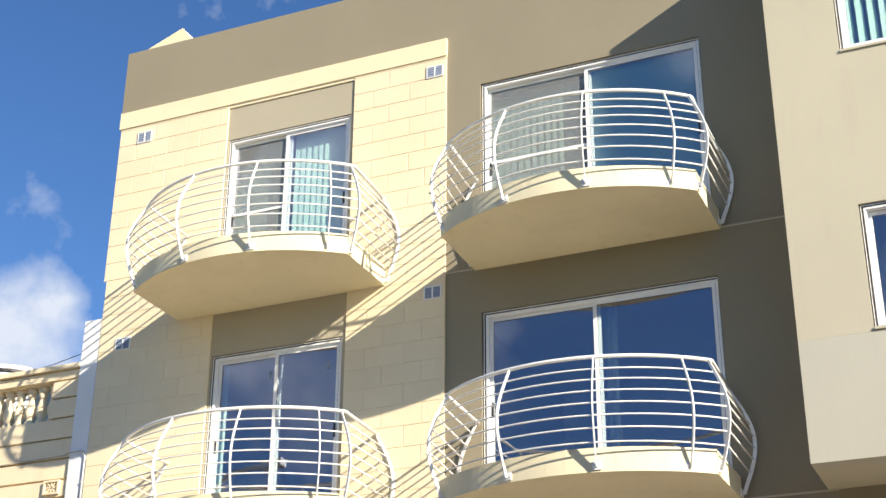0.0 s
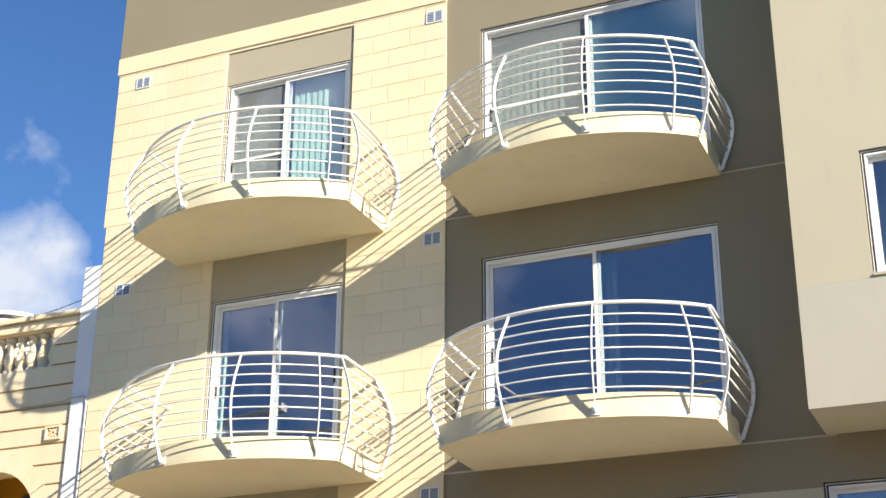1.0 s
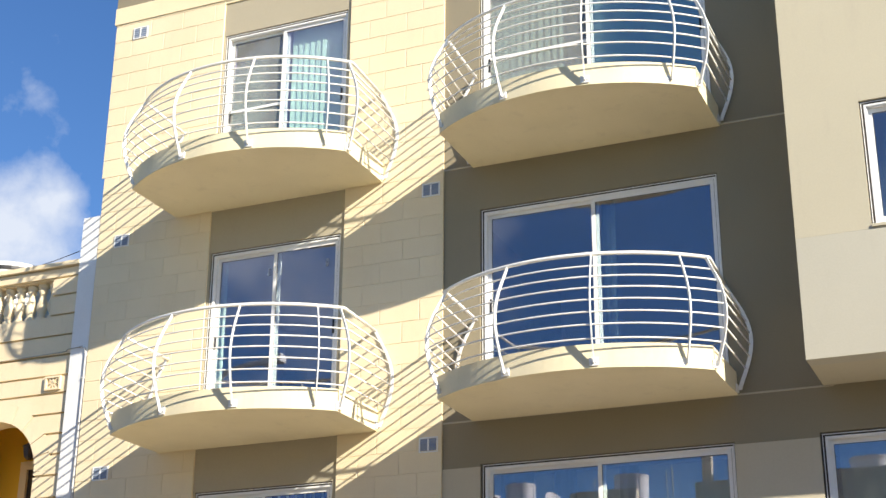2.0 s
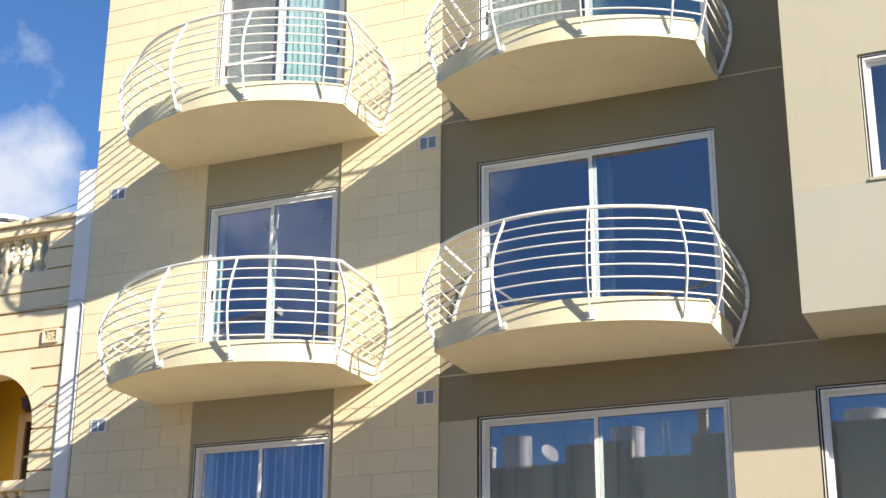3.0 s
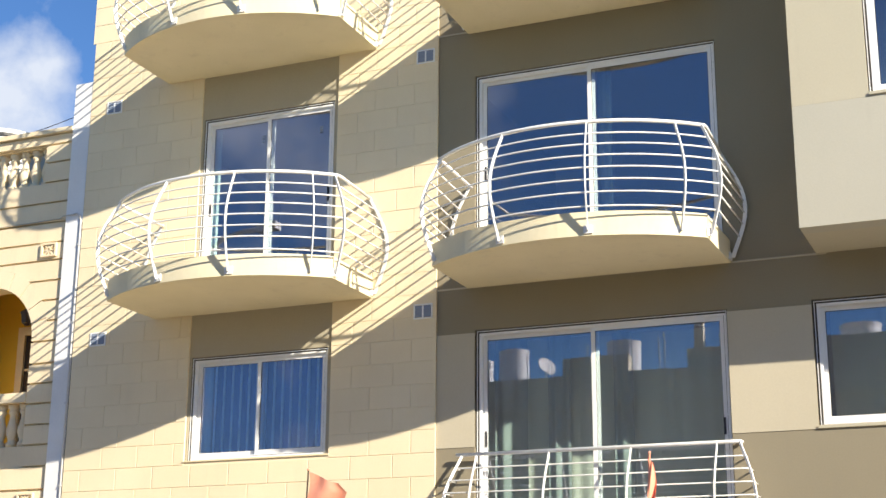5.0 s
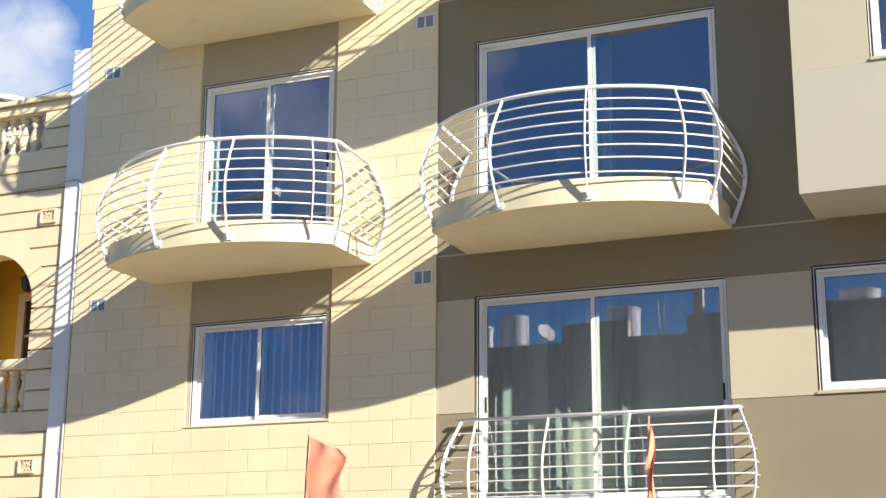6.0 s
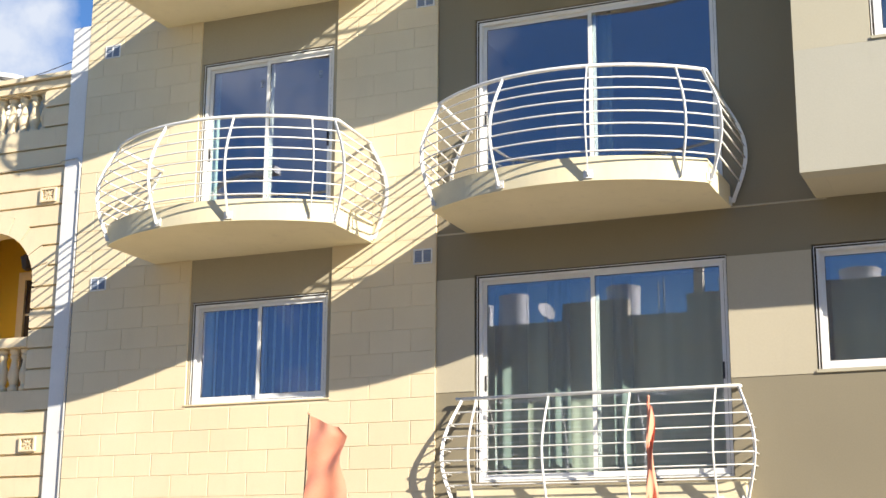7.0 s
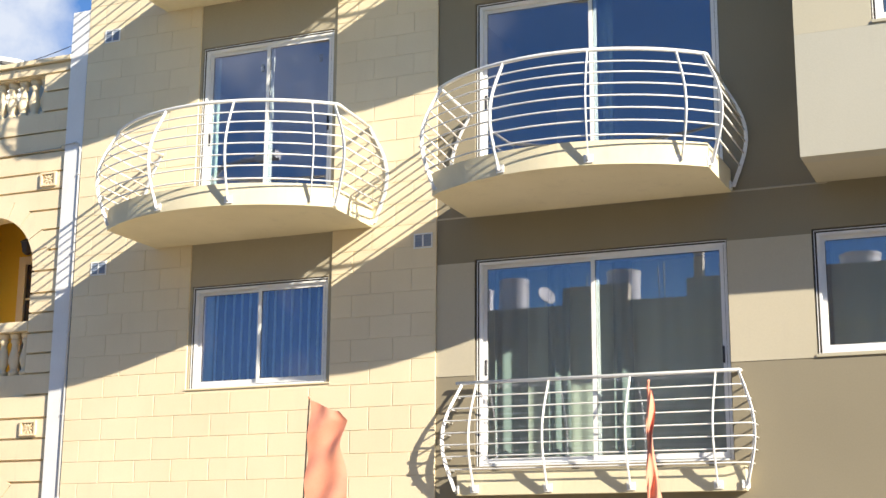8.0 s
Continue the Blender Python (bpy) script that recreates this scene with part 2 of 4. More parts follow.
def lathe(bm, profile, x=0.0, y=0.0, sides=16):
    """A turned shape from (radius, height) pairs."""
    rings = [[bm.verts.new((x + r * math.cos(2 * math.pi * j / sides), y + r * math.sin(2 * math.pi * j / sides), z)) for j in range(sides)] for r, z in profile]
    for a, b in zip(rings, rings[1:]):
        for j in range(sides):
            bm.faces.new((a[j], a[(j + 1) % sides], b[(j + 1) % sides], b[j]))
    bm.faces.new(rings[0][::-1])
    bm.faces.new(rings[-1])
    return bm


def soften(bm, width, segments=1):
    sharp = [e for e in bm.edges if len(e.link_faces) == 2 and e.calc_face_angle(0) > 0.5]
    bmesh.ops.bevel(bm, geom=sharp, offset=width, segments=segments, affect="EDGES")
    return bm


def mesh_from(name, bm, material, smooth=False):
    bmesh.ops.recalc_face_normals(bm, faces=bm.faces[:])
    me = bpy.data.meshes.new(name)
    bm.to_mesh(me)
    bm.free()
    me.materials.append(material)
    if smooth:
        for p in me.polygons:
            p.use_smooth = True
    return me


def part(name, bm, material, parent=None, label="", smooth=False):
    ob = new(name, mesh_from(name, bm, material, smooth))
    ob.parent = parent
    if label:
        ob["label"] = label
    return ob


def piece(name, me, parent):
    ob = new(name, me)
    ob.parent = parent
    return ob


def thing(name, label, category, group="", kind="", at=(0, 0, 0)):
    e = new(name)
    e.empty_display_size = 0.2
    e.location = at
    return tagged(e, label, category, group, kind)


def holed_wall(x0, x1, z0, z1, y0, y1, holes):
    """A wall from y0 (front) to y1 with rectangular openings (x0, x1, z0, z1) through it."""
    holes = [(max(a, x0), min(b, x1), max(c, z0), min(d, z1)) for a, b, c, d in holes]
    xs = sorted({x0, x1, *(v for h in holes for v in h[:2])})
    zs = sorted({z0, z1, *(v for h in holes for v in h[2:])})
    bm = bmesh.new()
    verts = {}

    def vert(i, j, k):
        if (i, j, k) not in verts:
            verts[i, j, k] = bm.verts.new((xs[i], (y0, y1)[k], zs[j]))
        return verts[i, j, k]

    def solid(i, j):
        if not (0 <= i < len(xs) - 1 and 0 <= j < len(zs) - 1):
            return False
        cx, cz = (xs[i] + xs[i + 1]) / 2, (zs[j] + zs[j + 1]) / 2
        return not any(a < cx < b and c < cz < d for a, b, c, d in holes)

    for i in range(len(xs) - 1):
        for j in range(len(zs) - 1):
            if not solid(i, j):
                continue
            bm.faces.new((vert(i, j, 0), vert(i + 1, j, 0), vert(i + 1, j + 1, 0), vert(i, j + 1, 0)))
            bm.faces.new((vert(i, j, 1), vert(i, j + 1, 1), vert(i + 1, j + 1, 1), vert(i + 1, j, 1)))
            for (di, dj), (a, b) in {(-1, 0): ((0, 0), (0, 1)), (1, 0): ((1, 0), (1, 1)), (0, -1): ((0, 0), (1, 0)), (0, 1): ((0, 1), (1, 1))}.items():
                if not solid(i + di, j + dj):
                    p, q = (i + a[0], j + a[1]), (i + b[0], j + b[1])
                    bm.faces.new((vert(*p, 0), vert(*q, 0), vert(*q, 1), vert(*p, 1)))
    return bm


def setting(name, bm, material, label, category, smooth=False):
    return tagged(part(name, bm, material, None, smooth=smooth), label, category, kind="structure")


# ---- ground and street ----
setting("ground", plate(bmesh.new(), [(-300, -300), (300, -300), (300, 300), (-300, 300)], -0.4, 0.0), M_STREET_BOUNCE, "unseen street between the two rows of houses, coloured pale to bounce light", "ground")
setting("pavement", soften(plate(bmesh.new(), [(-60, -1.6), (60, -1.6), (60, 0.2), (-60, 0.2)], 0.0, 0.13), 0.02), M_PAVE, "pale concrete pavement along the apartment block", "pavement")
setting("pavement_opposite", soften(plate(bmesh.new(), [(-60, -16.2), (60, -16.2), (60, -13.4), (-60, -13.4)], 0.0, 0.13), 0.02), M_PAVE, "pale concrete pavement along the facing houses", "pavement")

# ---- apartment block: walls ----
COURSE, COURSE0 = 0.2517, 3.712
LEFT, SPLIT = -4.70, 0.155          # cream wall from LEFT to SPLIT, taupe wall beyond
REC0, REC1 = -3.012, -1.132           # window recess of the cream wall
CREAM_Y, BACK_Y = -0.03, -0.025      # block faces, mortar behind them
DOOR_X0, DOOR_X1 = 0.632, 3.34
BAY_X, BAY_Y, BAY_Z0, BAY_Z1 = 4.275, -0.97, 5.505, 12.19
ROWS_Z = ((8.81, 11.01), (5.78, 7.955), (2.785, 4.992))

wall_cream = setting("wall_cream", holed_wall(LEFT + 0.005, SPLIT - 0.004, 0.0, 11.56, BACK_Y, 0.25, [(REC0, REC1, 3.76, 11.50)]), M_MORTAR, "cream-painted wall of large stone blocks with fine joints", "wall")
setting("wall_taupe", holed_wall(SPLIT, 10.0, 0.0, 11.81, 0.0, 0.25, [(DOOR_X0 - 0.030, DOOR_X1 + 0.012, a, b + 0.028) for a, b in ROWS_Z] + [(4.196, 6.06, 3.79, 5.040)]), M_TAUPE, "smooth taupe plastered wall of the apartment block", "wall")
setting("parapet", soften(box(bmesh.new(), -4.785, 10.0, 0.0, 0.22, 11.81, 12.81), 0.012), M_TAUPE, "taupe plastered roof parapet", "parapet")
setting("trim_cornice", soften(box(bmesh.new(), -4.765, SPLIT + 0.004, -0.044, -0.001, 11.545, 11.80), 0.008), M_CREAM, "plain cream band below the parapet", "cornice")
LDOOR_X = (-2.955, -1.195)
LDOOR_Z = ((8.80, 10.985), (5.78, 7.93), (3.765, 4.945))
setting("wall_recess", holed_wall(REC0 - 0.02, REC1 + 0.02, 3.755, 11.54, -0.008, 0.24, [(LDOOR_X[0] - 0.030, LDOOR_X[1] + 0.012, a, b + 0.028) for a, b in LDOOR_Z]), M_RECESS, "smooth light taupe panel in the window recess", "wall")
for name, z in (("trim_1", 8.532), ("trim_2", 5.492)):
    setting(name, soften(box(bmesh.new(), SPLIT + 0.002, BAY_X + 0.1, -0.010, 0.02, z, z + 0.018), 0.004), M_PANEL, "thin pale floor line on the taupe wall", "trim")
# light band of plaster on the first floor, butted round the openings
setting("wall_band", holed_wall(SPLIT + 0.001, 9.8, 3.752, 4.99, -0.006, 0.02, [(DOOR_X0 - 0.030, DOOR_X1 + 0.012, 3.0, 5.2), (4.196, 6.06, 3.79, 5.2)]), M_PANEL, "light taupe plaster band across the first floor", "wall")
bay_w1, bay_w2 = (5.03, 6.75, 9.86, 11.1), (5.02, 6.75, 6.77, 8.04)
setting("bay_wall", holed_wall(BAY_X, 10.0, 6.72, BAY_Z1, BAY_Y, BAY_Y + 0.22, [(a - 0.028, b + 0.012, c, d + 0.026) for a, b, c, d in (bay_w1, bay_w2)]), M_BAY, "beige plastered front of the projecting bay", "wall")
setting("bay_apron", soften(box(bmesh.new(), BAY_X, 10.0, BAY_Y, BAY_Y + 0.22, BAY_Z0, 6.719), 0.008), M_PALE, "pale grey plastered foot of the projecting bay", "wall")
setting("bay_side", box(bmesh.new(), BAY_X, BAY_X + 0.2, BAY_Y + 0.221, -0.001, BAY_Z0 + 0.001, BAY_Z1), M_BAY, "beige plastered side of the projecting bay", "wall")
setting("bay_floor", box(bmesh.new(), BAY_X + 0.201, 10.0, BAY_Y + 0.221, -0.001, BAY_Z0 + 0.002, BAY_Z0 + 0.2), M_BAY, "beige plastered underside of the projecting bay", "soffit")
setting("bay_roof", box(bmesh.new(), BAY_X + 0.201, 10.0, BAY_Y + 0.221, -0.001, BAY_Z1 - 0.2, BAY_Z1 - 0.002), M_BAY, "flat roof of the projecting bay", "roof")
setting("roof", box(bmesh.new(), LEFT + 0.02, 10.0, 0.26, 9.0, 11.55, 11.8), M_PAVE, "flat concrete roof behind the parapet", "roof")
setting("wall_side", box(bmesh.new(), LEFT, LEFT + 0.22, 0.251, 9.0, 0.0, 11.54), M_CREAM, "cream side wall of the apartment block", "wall")
setting("wall_far_side", box(bmesh.new(), 9.8, 10.0, 0.251, 9.0, 0.0, 11.54), M_CREAM, "cream far side wall of the apartment block", "wall")
setting("wall_rear", box(bmesh.new(), LEFT, 10.0, 9.001, 9.2, 0.0, 11.8), M_CREAM, "plain rear wall of the apartment block", "wall")


# ---- rooms behind the glass ----
def room(name, x0, x1, z0, z1, y0, y1):
    bm = bmesh.new()
    t = 0.1
    box(bm, x0 - t, x1 + t, y1, y1 + t, z0 - t, z1 + t)
    box(bm, x0 - t, x0, y0, y1 - 0.001, z0, z1)
    box(bm, x1, x1 + t, y0, y1 - 0.001, z0, z1)
    box(bm, x0 - t, x1 + t, y0, y1 - 0.001, z0 - t, z0 - 0.001)
    box(bm, x0 - t, x1 + t, y0, y1 - 0.001, z1 + 0.001, z1 + t)
    setting(name, bm, M_ROOM, "plain grey room behind the glazing", "room")


room("room_1", -4.3, -0.2, 8.75, 11.35, 0.27, 4.2)
room("room_2", -4.3, -0.2, 5.75, 8.35, 0.27, 4.2)
room("room_3", -4.3, -0.2, 2.75, 5.35, 0.27, 4.2)
room("room_4", 0.15, 4.0, 8.75, 11.35, 0.27, 4.2)
room("room_5", 0.15, 4.0, 5.75, 8.35, 0.27, 4.2)
room("room_6", 0.15, 3.6, 2.7, 5.35, 0.27, 4.2)
room("room_7", 4.0, 7.5, 2.75, 5.35, 0.27, 4.2)
room("room_8", 4.6, 7.5, 9.2, 11.6, BAY_Y + 0.23, -0.15)
room("room_9", 4.6, 7.5, 6.2, 8.6, BAY_Y + 0.23, -0.15)


# ---- glazing ----
def ring(bm, x0, x1, z0, z1, w, y0, y1, foot=None):
    """A rectangular frame of bars w wide."""
    f = w if foot is None else foot
    box(bm, x0, x1, y0, y1, z1 - w, z1)
    box(bm, x0, x1, y0, y1, z0, z0 + f)
    box(bm, x0, x0 + w, y0 + 0.0005, y1 - 0.0005, z0 + f, z1 - w)
    box(bm, x1 - w, x1, y0 + 0.0005, y1 - 0.0005, z0 + f, z1 - w)
    return bm


def slider(name, x0, x1, z0, z1, y, label, category, mid=None, group="", foot=0.056, sash=0.043, screen=None, stickers=False, glass=None):
    """A two-leaf aluminium slider: outer frame with track lips, two sashes on two tracks, handles."""
    e = thing(name, label, category, group, at=(x0, y, z0))
    o = Matrix.Translation((-x0, -y, -z0))

    def put(n, bm, m, parent, lab=""):
        bm.transform(o)
        return part(n, bm, m, parent, lab)

    mid = (x0 + x1) / 2 if mid is None else mid
    # shade of the gap round the frame, put in as a near-black ring
    put("shadow_gap", ring(bmesh.new(), x0 - 0.029, x1 + 0.011, z0, z1 + 0.027, 0.040, y + 0.001, y + 0.03, 0.001), M_GAP_GASKET, e, "dark ring standing in for the shadow gap round the frame")
    put("trim", ring(bmesh.new(), x0 - 0.0180, x1 + 0.005, z0, z1 + 0.017, 0.0075, y - 0.008, y + 0.02, 0.0012), M_WHITE, e, "thin white outer bead")
    bm = ring(bmesh.new(), x0 + 0.009, x1 - 0.005, z0, z1 - 0.008, 0.0200, y - 0.003, y + 0.10)
    ring(bm, x0 + 0.0285, x1 - 0.0285, z0 + 0.0285, z1 - 0.0285, 0.010, y + 0.012, y + 0.022)
    put("outer_frame", bm, M_WHITE, e)
    for k, (a, b, yy) in enumerate(((x0 + 0.031, mid + 0.035, y + 0.064), (mid - 0.035, x1 - 0.031, y + 0.026))):
        s = put("sash", ring(bmesh.new(), a, b, z0 + 0.031, z1 - 0.031, sash, yy, yy + 0.034, foot), M_WHITE, e)
        pane = put("pane", box(bmesh.new(), a + sash - 0.004, b - sash + 0.004, yy + 0.012, yy + 0.020, z0 + 0.027 + foot, z1 - 0.027 - sash), glass or M_GLASS, s, "tinted reflective pane")
        pane.visible_shadow = glass is not None
        put("gasket", ring(bmesh.new(), a + sash - 0.003, b - sash + 0.003, z0 + 0.028 + foot, z1 - 0.028 - sash, 0.008, yy + 0.009, yy + 0.0115), M_GAP_GASKET, s, "thin dark glazing gasket")
        if screen and k == 0:
            put("insect_screen", box(bmesh.new(), a + sash - 0.004, b - sash - 0.005, yy - 0.003, yy - 0.002, z0 + 0.027 + foot, z1 - 0.027 - sash), M_SCREEN, s, "grey insect mesh")
            put("screen_rail", soften(box(bmesh.new(), a + sash, b - sash, yy - 0.014, yy - 0.004, screen - 0.017, screen + 0.017), 0.003), M_WHITE, s, "white middle rail of the insect screen")
        if stickers:
            for q in range(3):
                put("sticker", box(bmesh.new(), b - sash - 0.135, b - sash - 0.09, yy + 0.0105, yy + 0.0115, z1 - 0.34 + 0.034 * q, z1 - 0.34 + 0.034 * q + 0.024), M_LOUVRE, s, "small pale sticker on the glass")
        hx = a + 0.02 if k == 0 else b - 0.045
        hz = z0 + (z1 - z0) * 0.44
        if category == "window":
            continue
        put("handle", soften(box(bmesh.new(), hx, hx + 0.022, yy - 0.014, yy - 0.0005, hz, hz + 0.17), 0.004), M_DARK, s, "black pull handle")
    return e


REC_Y, TAUPE_Y = 0.012, 0.030
slider("sliding_door", LDOOR_X[0] + 0.002, LDOOR_X[1] - 0.002, LDOOR_Z[0][0] + 0.002, LDOOR_Z[0][1] - 0.002, REC_Y, "white aluminium sliding door with vertical blinds behind, closed", "door", screen=9.908, mid=-2.105, group="balcony doors")
slider("sliding_door", LDOOR_X[0] + 0.002, LDOOR_X[1] - 0.002, LDOOR_Z[1][0] + 0.002, LDOOR_Z[1][1] - 0.002, REC_Y, "white aluminium sliding door reflecting blue sky, closed", "door", stickers=True, group="balcony doors")
slider("sliding_door", DOOR_X0 + 0.004, DOOR_X1 - 0.004, *ROWS_Z[0], TAUPE_Y, "wide white aluminium sliding door with pale blinds behind, closed", "door", screen=9.945, mid=1.96, group="balcony doors")
slider("sliding_door", DOOR_X0 + 0.004, DOOR_X1 - 0.004, *ROWS_Z[1], TAUPE_Y, "wide white aluminium sliding door reflecting deep blue sky", "door", mid=1.95, group="balcony doors")
slider("sliding_door", DOOR_X0 + 0.004, DOOR_X1 - 0.004, *ROWS_Z[2], TAUPE_Y, "wide white aluminium sliding door reflecting rooftops, with pale curtains", "door", mid=1.93, group="balcony doors")
slider("sliding_window", LDOOR_X[0] + 0.002, LDOOR_X[1] - 0.002, LDOOR_Z[2][0] + 0.002, LDOOR_Z[2][1] - 0.002, REC_Y, "white aluminium sliding window with blue vertical blinds", "window", sash=0.042, glass=M_GLASS_BLUE)
slider("sliding_window", 4.23, 6.046, 3.795, 5.008, TAUPE_Y, "white aluminium sliding window reflecting a roof tank", "window", sash=0.045)
slider("sliding_window", bay_w1[0] + 0.004, bay_w1[1] - 0.004, bay_w1[2] + 0.004, bay_w1[3] - 0.004, BAY_Y + 0.03, "white aluminium bay window with teal vertical blinds", "window", sash=0.045)
slider("sliding_window", bay_w2[0] + 0.004, bay_w2[1] - 0.004, bay_w2[2] + 0.004, bay_w2[3] - 0.004, BAY_Y + 0.03, "white aluminium bay window reflecting blue sky", "window", sash=0.045)
for name, x0, x1, z, y in (("window_sill_1", REC0 - 0.012, REC1 + 0.01, 3.735, CREAM_Y - 0.012), ("window_sill_2", 4.19, 6.07, 3.757, -0.02), ("window_sill_3", 5.01, 6.77, 9.825, BAY_Y - 0.018), ("window_sill_4", 5.0, 6.77, 6.735, BAY_Y - 0.018)):
    setting(name, soften(box(bmesh.new(), x0, x1, y, y + 0.09, z + (0.010 if "1" in name else 0.0), z + 0.026), 0.005), M_CREAM if "1" in name else M_BAY, "thin plain window sill", "sill")


# ---- blinds and curtains ----
def blinds(name, x0, x1, z0, z1, y, material, label, step=0.068, turn=18.0, narrow=None):
    e = thing(name, label, "blind", at=(x0, y, z1))
    part("head_rail", soften(box(bmesh.new(), 0, x1 - x0, -0.02, 0.02, -0.04, 0.0), 0.004), M_WHITE, e)
    me = mesh_from("slat", box(bmesh.new(), -0.045, 0.045, -0.0015, 0.0015, -(z1 - z0), -0.04), material)
    k = int((x1 - x0) / step)
    rnd = random.Random(name + label)
    for i in range(k):
        s = piece("slat", me, e)
        s.location = (step * (i + 0.5), 0.0, 0.0)
        s.rotation_euler = (0, 0, radians(turn + rnd.uniform(-5, 5)))
    if narrow:
        thin = mesh_from("slat", box(bmesh.new(), -0.013, 0.013, -0.0015, 0.0015, -(z1 - z0), -0.04), narrow)
        for i in range(k + 1):
            s = piece("slat", thin, e)
            s.location = (step * i + rnd.uniform(-0.006, 0.006), -0.012, 0.0)
    return e


def curtain(x0, x1, z0, z1, y, label, folds=0.11, material=None, sway=0.035):
    e = thing("curtain", label, "curtain", at=(x0, y, z0))
    bm = bmesh.new()
    k = max(8, int((x1 - x0) / 0.018))
    rows = 8
    grid = []
    for j in range(rows + 1):
        v = j / rows
        grid.append([bm.verts.new(((x1 - x0) * i / k, sway * (1.0 + 0.3 * (1 - v)) * math.sin(2 * math.pi * (x1 - x0) * i / k / folds + 0.8 * math.sin(i * 0.21) + 0.3 * v), (z1 - z0) * v)) for i in range(k + 1)])
    for a, b in zip(grid, grid[1:]):
        for i in range(k):
            bm.faces.new((a[i], a[i + 1], b[i + 1], b[i]))
    part("cloth", bm, material or M_CURTAIN, e, smooth=True)
    part("curtain_rod", tube(bmesh.new(), [(-0.05, 0, z1 - z0 + 0.02), (x1 - x0 + 0.05, 0, z1 - z0 + 0.02)], 0.012), M_STEEL, e)
    return e


blinds("vertical_blind", -2.95, -2.1, 8.85, 11.1, 0.19, M_BLIND, "pale green vertical blinds behind the door glass", step=0.086, turn=7.0)
blinds("vertical_blind", -2.06, -1.22, 8.85, 11.1, 0.175, M_TEAL, "pale teal vertical blinds behind the door glass", step=0.086, turn=13.0)
blinds("vertical_blind", 1.92, 3.30, 8.87, 11.0, 0.155, M_TEAL, "teal vertical blinds in the shade behind the wide door", step=0.083, turn=5.0)
blinds("vertical_blind", 0.66, 1.88, 8.87, 10.93, 0.22, M_BLIND, "pale grey-green vertical blinds drawn across one leaf", step=0.088, turn=17.0)
blinds("vertical_blind", -2.74, -1.22, 3.78, 4.94, 0.175, M_BLUE_BLIND, "blue striped vertical blinds behind the window", step=0.112, turn=2.0, narrow=M_LINING)
blinds("vertical_blind", 5.06, 6.7, 9.88, 11.08, BAY_Y + 0.18, M_TEAL, "teal vertical blinds in the bay window", step=0.12, turn=30.0)
curtain(0.40, 3.26, 2.75, 5.0, 0.66, "grey-green sheer curtain drawn across the door", 0.19, M_SHEER, 0.006)
curtain(0.62, 1.00, 2.75, 5.0, 0.56, "pale green curtain gathered beside the door", 0.17, sway=0.02)
curtain(1.24, 1.50, 2.75, 5.0, 0.56, "pale green curtain gathered near the middle", 0.14, sway=0.02)
curtain(1.98, 2.20, 2.75, 5.0, 0.56, "pale green curtain gathered in the middle", 0.16, sway=0.02)
curtain(4.3, 6.0, 3.78, 5.06, 0.5, "grey-green sheer curtain drawn across the window", 0.19, M_SHEER, 0.006)
curtain(-2.93, -2.83, 5.8, 8.2, 0.17, "pale green curtain pushed to the side", 0.12, M_BLIND, 0.012)
curtain(-2.90, -2.78, 3.8, 4.95, 0.15, "pale cream curtain edge beside the blinds", 0.06, M_BLIND, 0.015)
curtain(-2.72, -1.24, 3.8, 4.95, 0.225, "pale blue lining behind the blue blinds", 0.2, M_LINING)
curtain(1.97, 2.13, 5.8, 8.2, 0.26, "pale curtain pushed to the middle", 0.09, sway=0.015)


# ---- balconies ----
RAIL_H = 1.18
BAR_Z = (1.03, 0.897, 0.764, 0.634, 0.510, 0.390, 0.260)


def belly(u):
    return 0.03 - 0.08 * u + 0.19 * math.sin(math.pi * u) ** 1.1


def front_arc(half, depth, radius):
    """Centre of the curved front through (+-half, -depth)."""
    return -depth + math.sqrt(radius * radius - half * half)


def rail_lines(b, half, depth, radius):
    """The rail's lines in plan, b outside the slab's edge: front, then both sides."""
    if not radius:
        c = half + 0.72 * b
        front = [(-c, -0.01), (-c, -depth - b + 0.05), (-c + 0.015, -depth - b + 0.015), (-c + 0.05, -depth - b), (c - 0.05, -depth - b), (c - 0.015, -depth - b + 0.015), (c, -depth - b + 0.05), (c, -0.01)]
        return front, [], []
    fx = half - 0.04
    yc = front_arc(fx, depth, radius)
    a1 = math.asin(fx / radius)
    a2 = math.asin((half + 0.02) / radius)
    r = radius + b
    front = [(r * math.sin(a), yc - r * math.cos(a)) for a in (-a1 - 0.018 + (a1 + a2 + 0.018) * i / 28 for i in range(29))]
    c = (half + 0.02 + 0.85 * b, -depth + 0.07 - 0.6 * b)
    return front, [(-fx - 0.66 * b + 0.02, -depth - 0.7 * b + 0.02), (-half - b, -0.02)], [c, (half + b, -0.02)]


def slab_edge(half, depth, radius):
    if not radius:
        return [(-half, 0.06), (-half, -depth), (half, -depth), (half, 0.06)]
    yc = front_arc(half - 0.005, depth, radius + 0.11)
    a1 = math.asin((half - 0.005) / (radius + 0.11))
    return [(-half, 0.06)] + [((radius + 0.11) * math.sin(a), yc - (radius + 0.11) * math.cos(a)) for a in (-a1 + 2 * a1 * i / 32 for i in range(33))] + [(half, 0.06)]


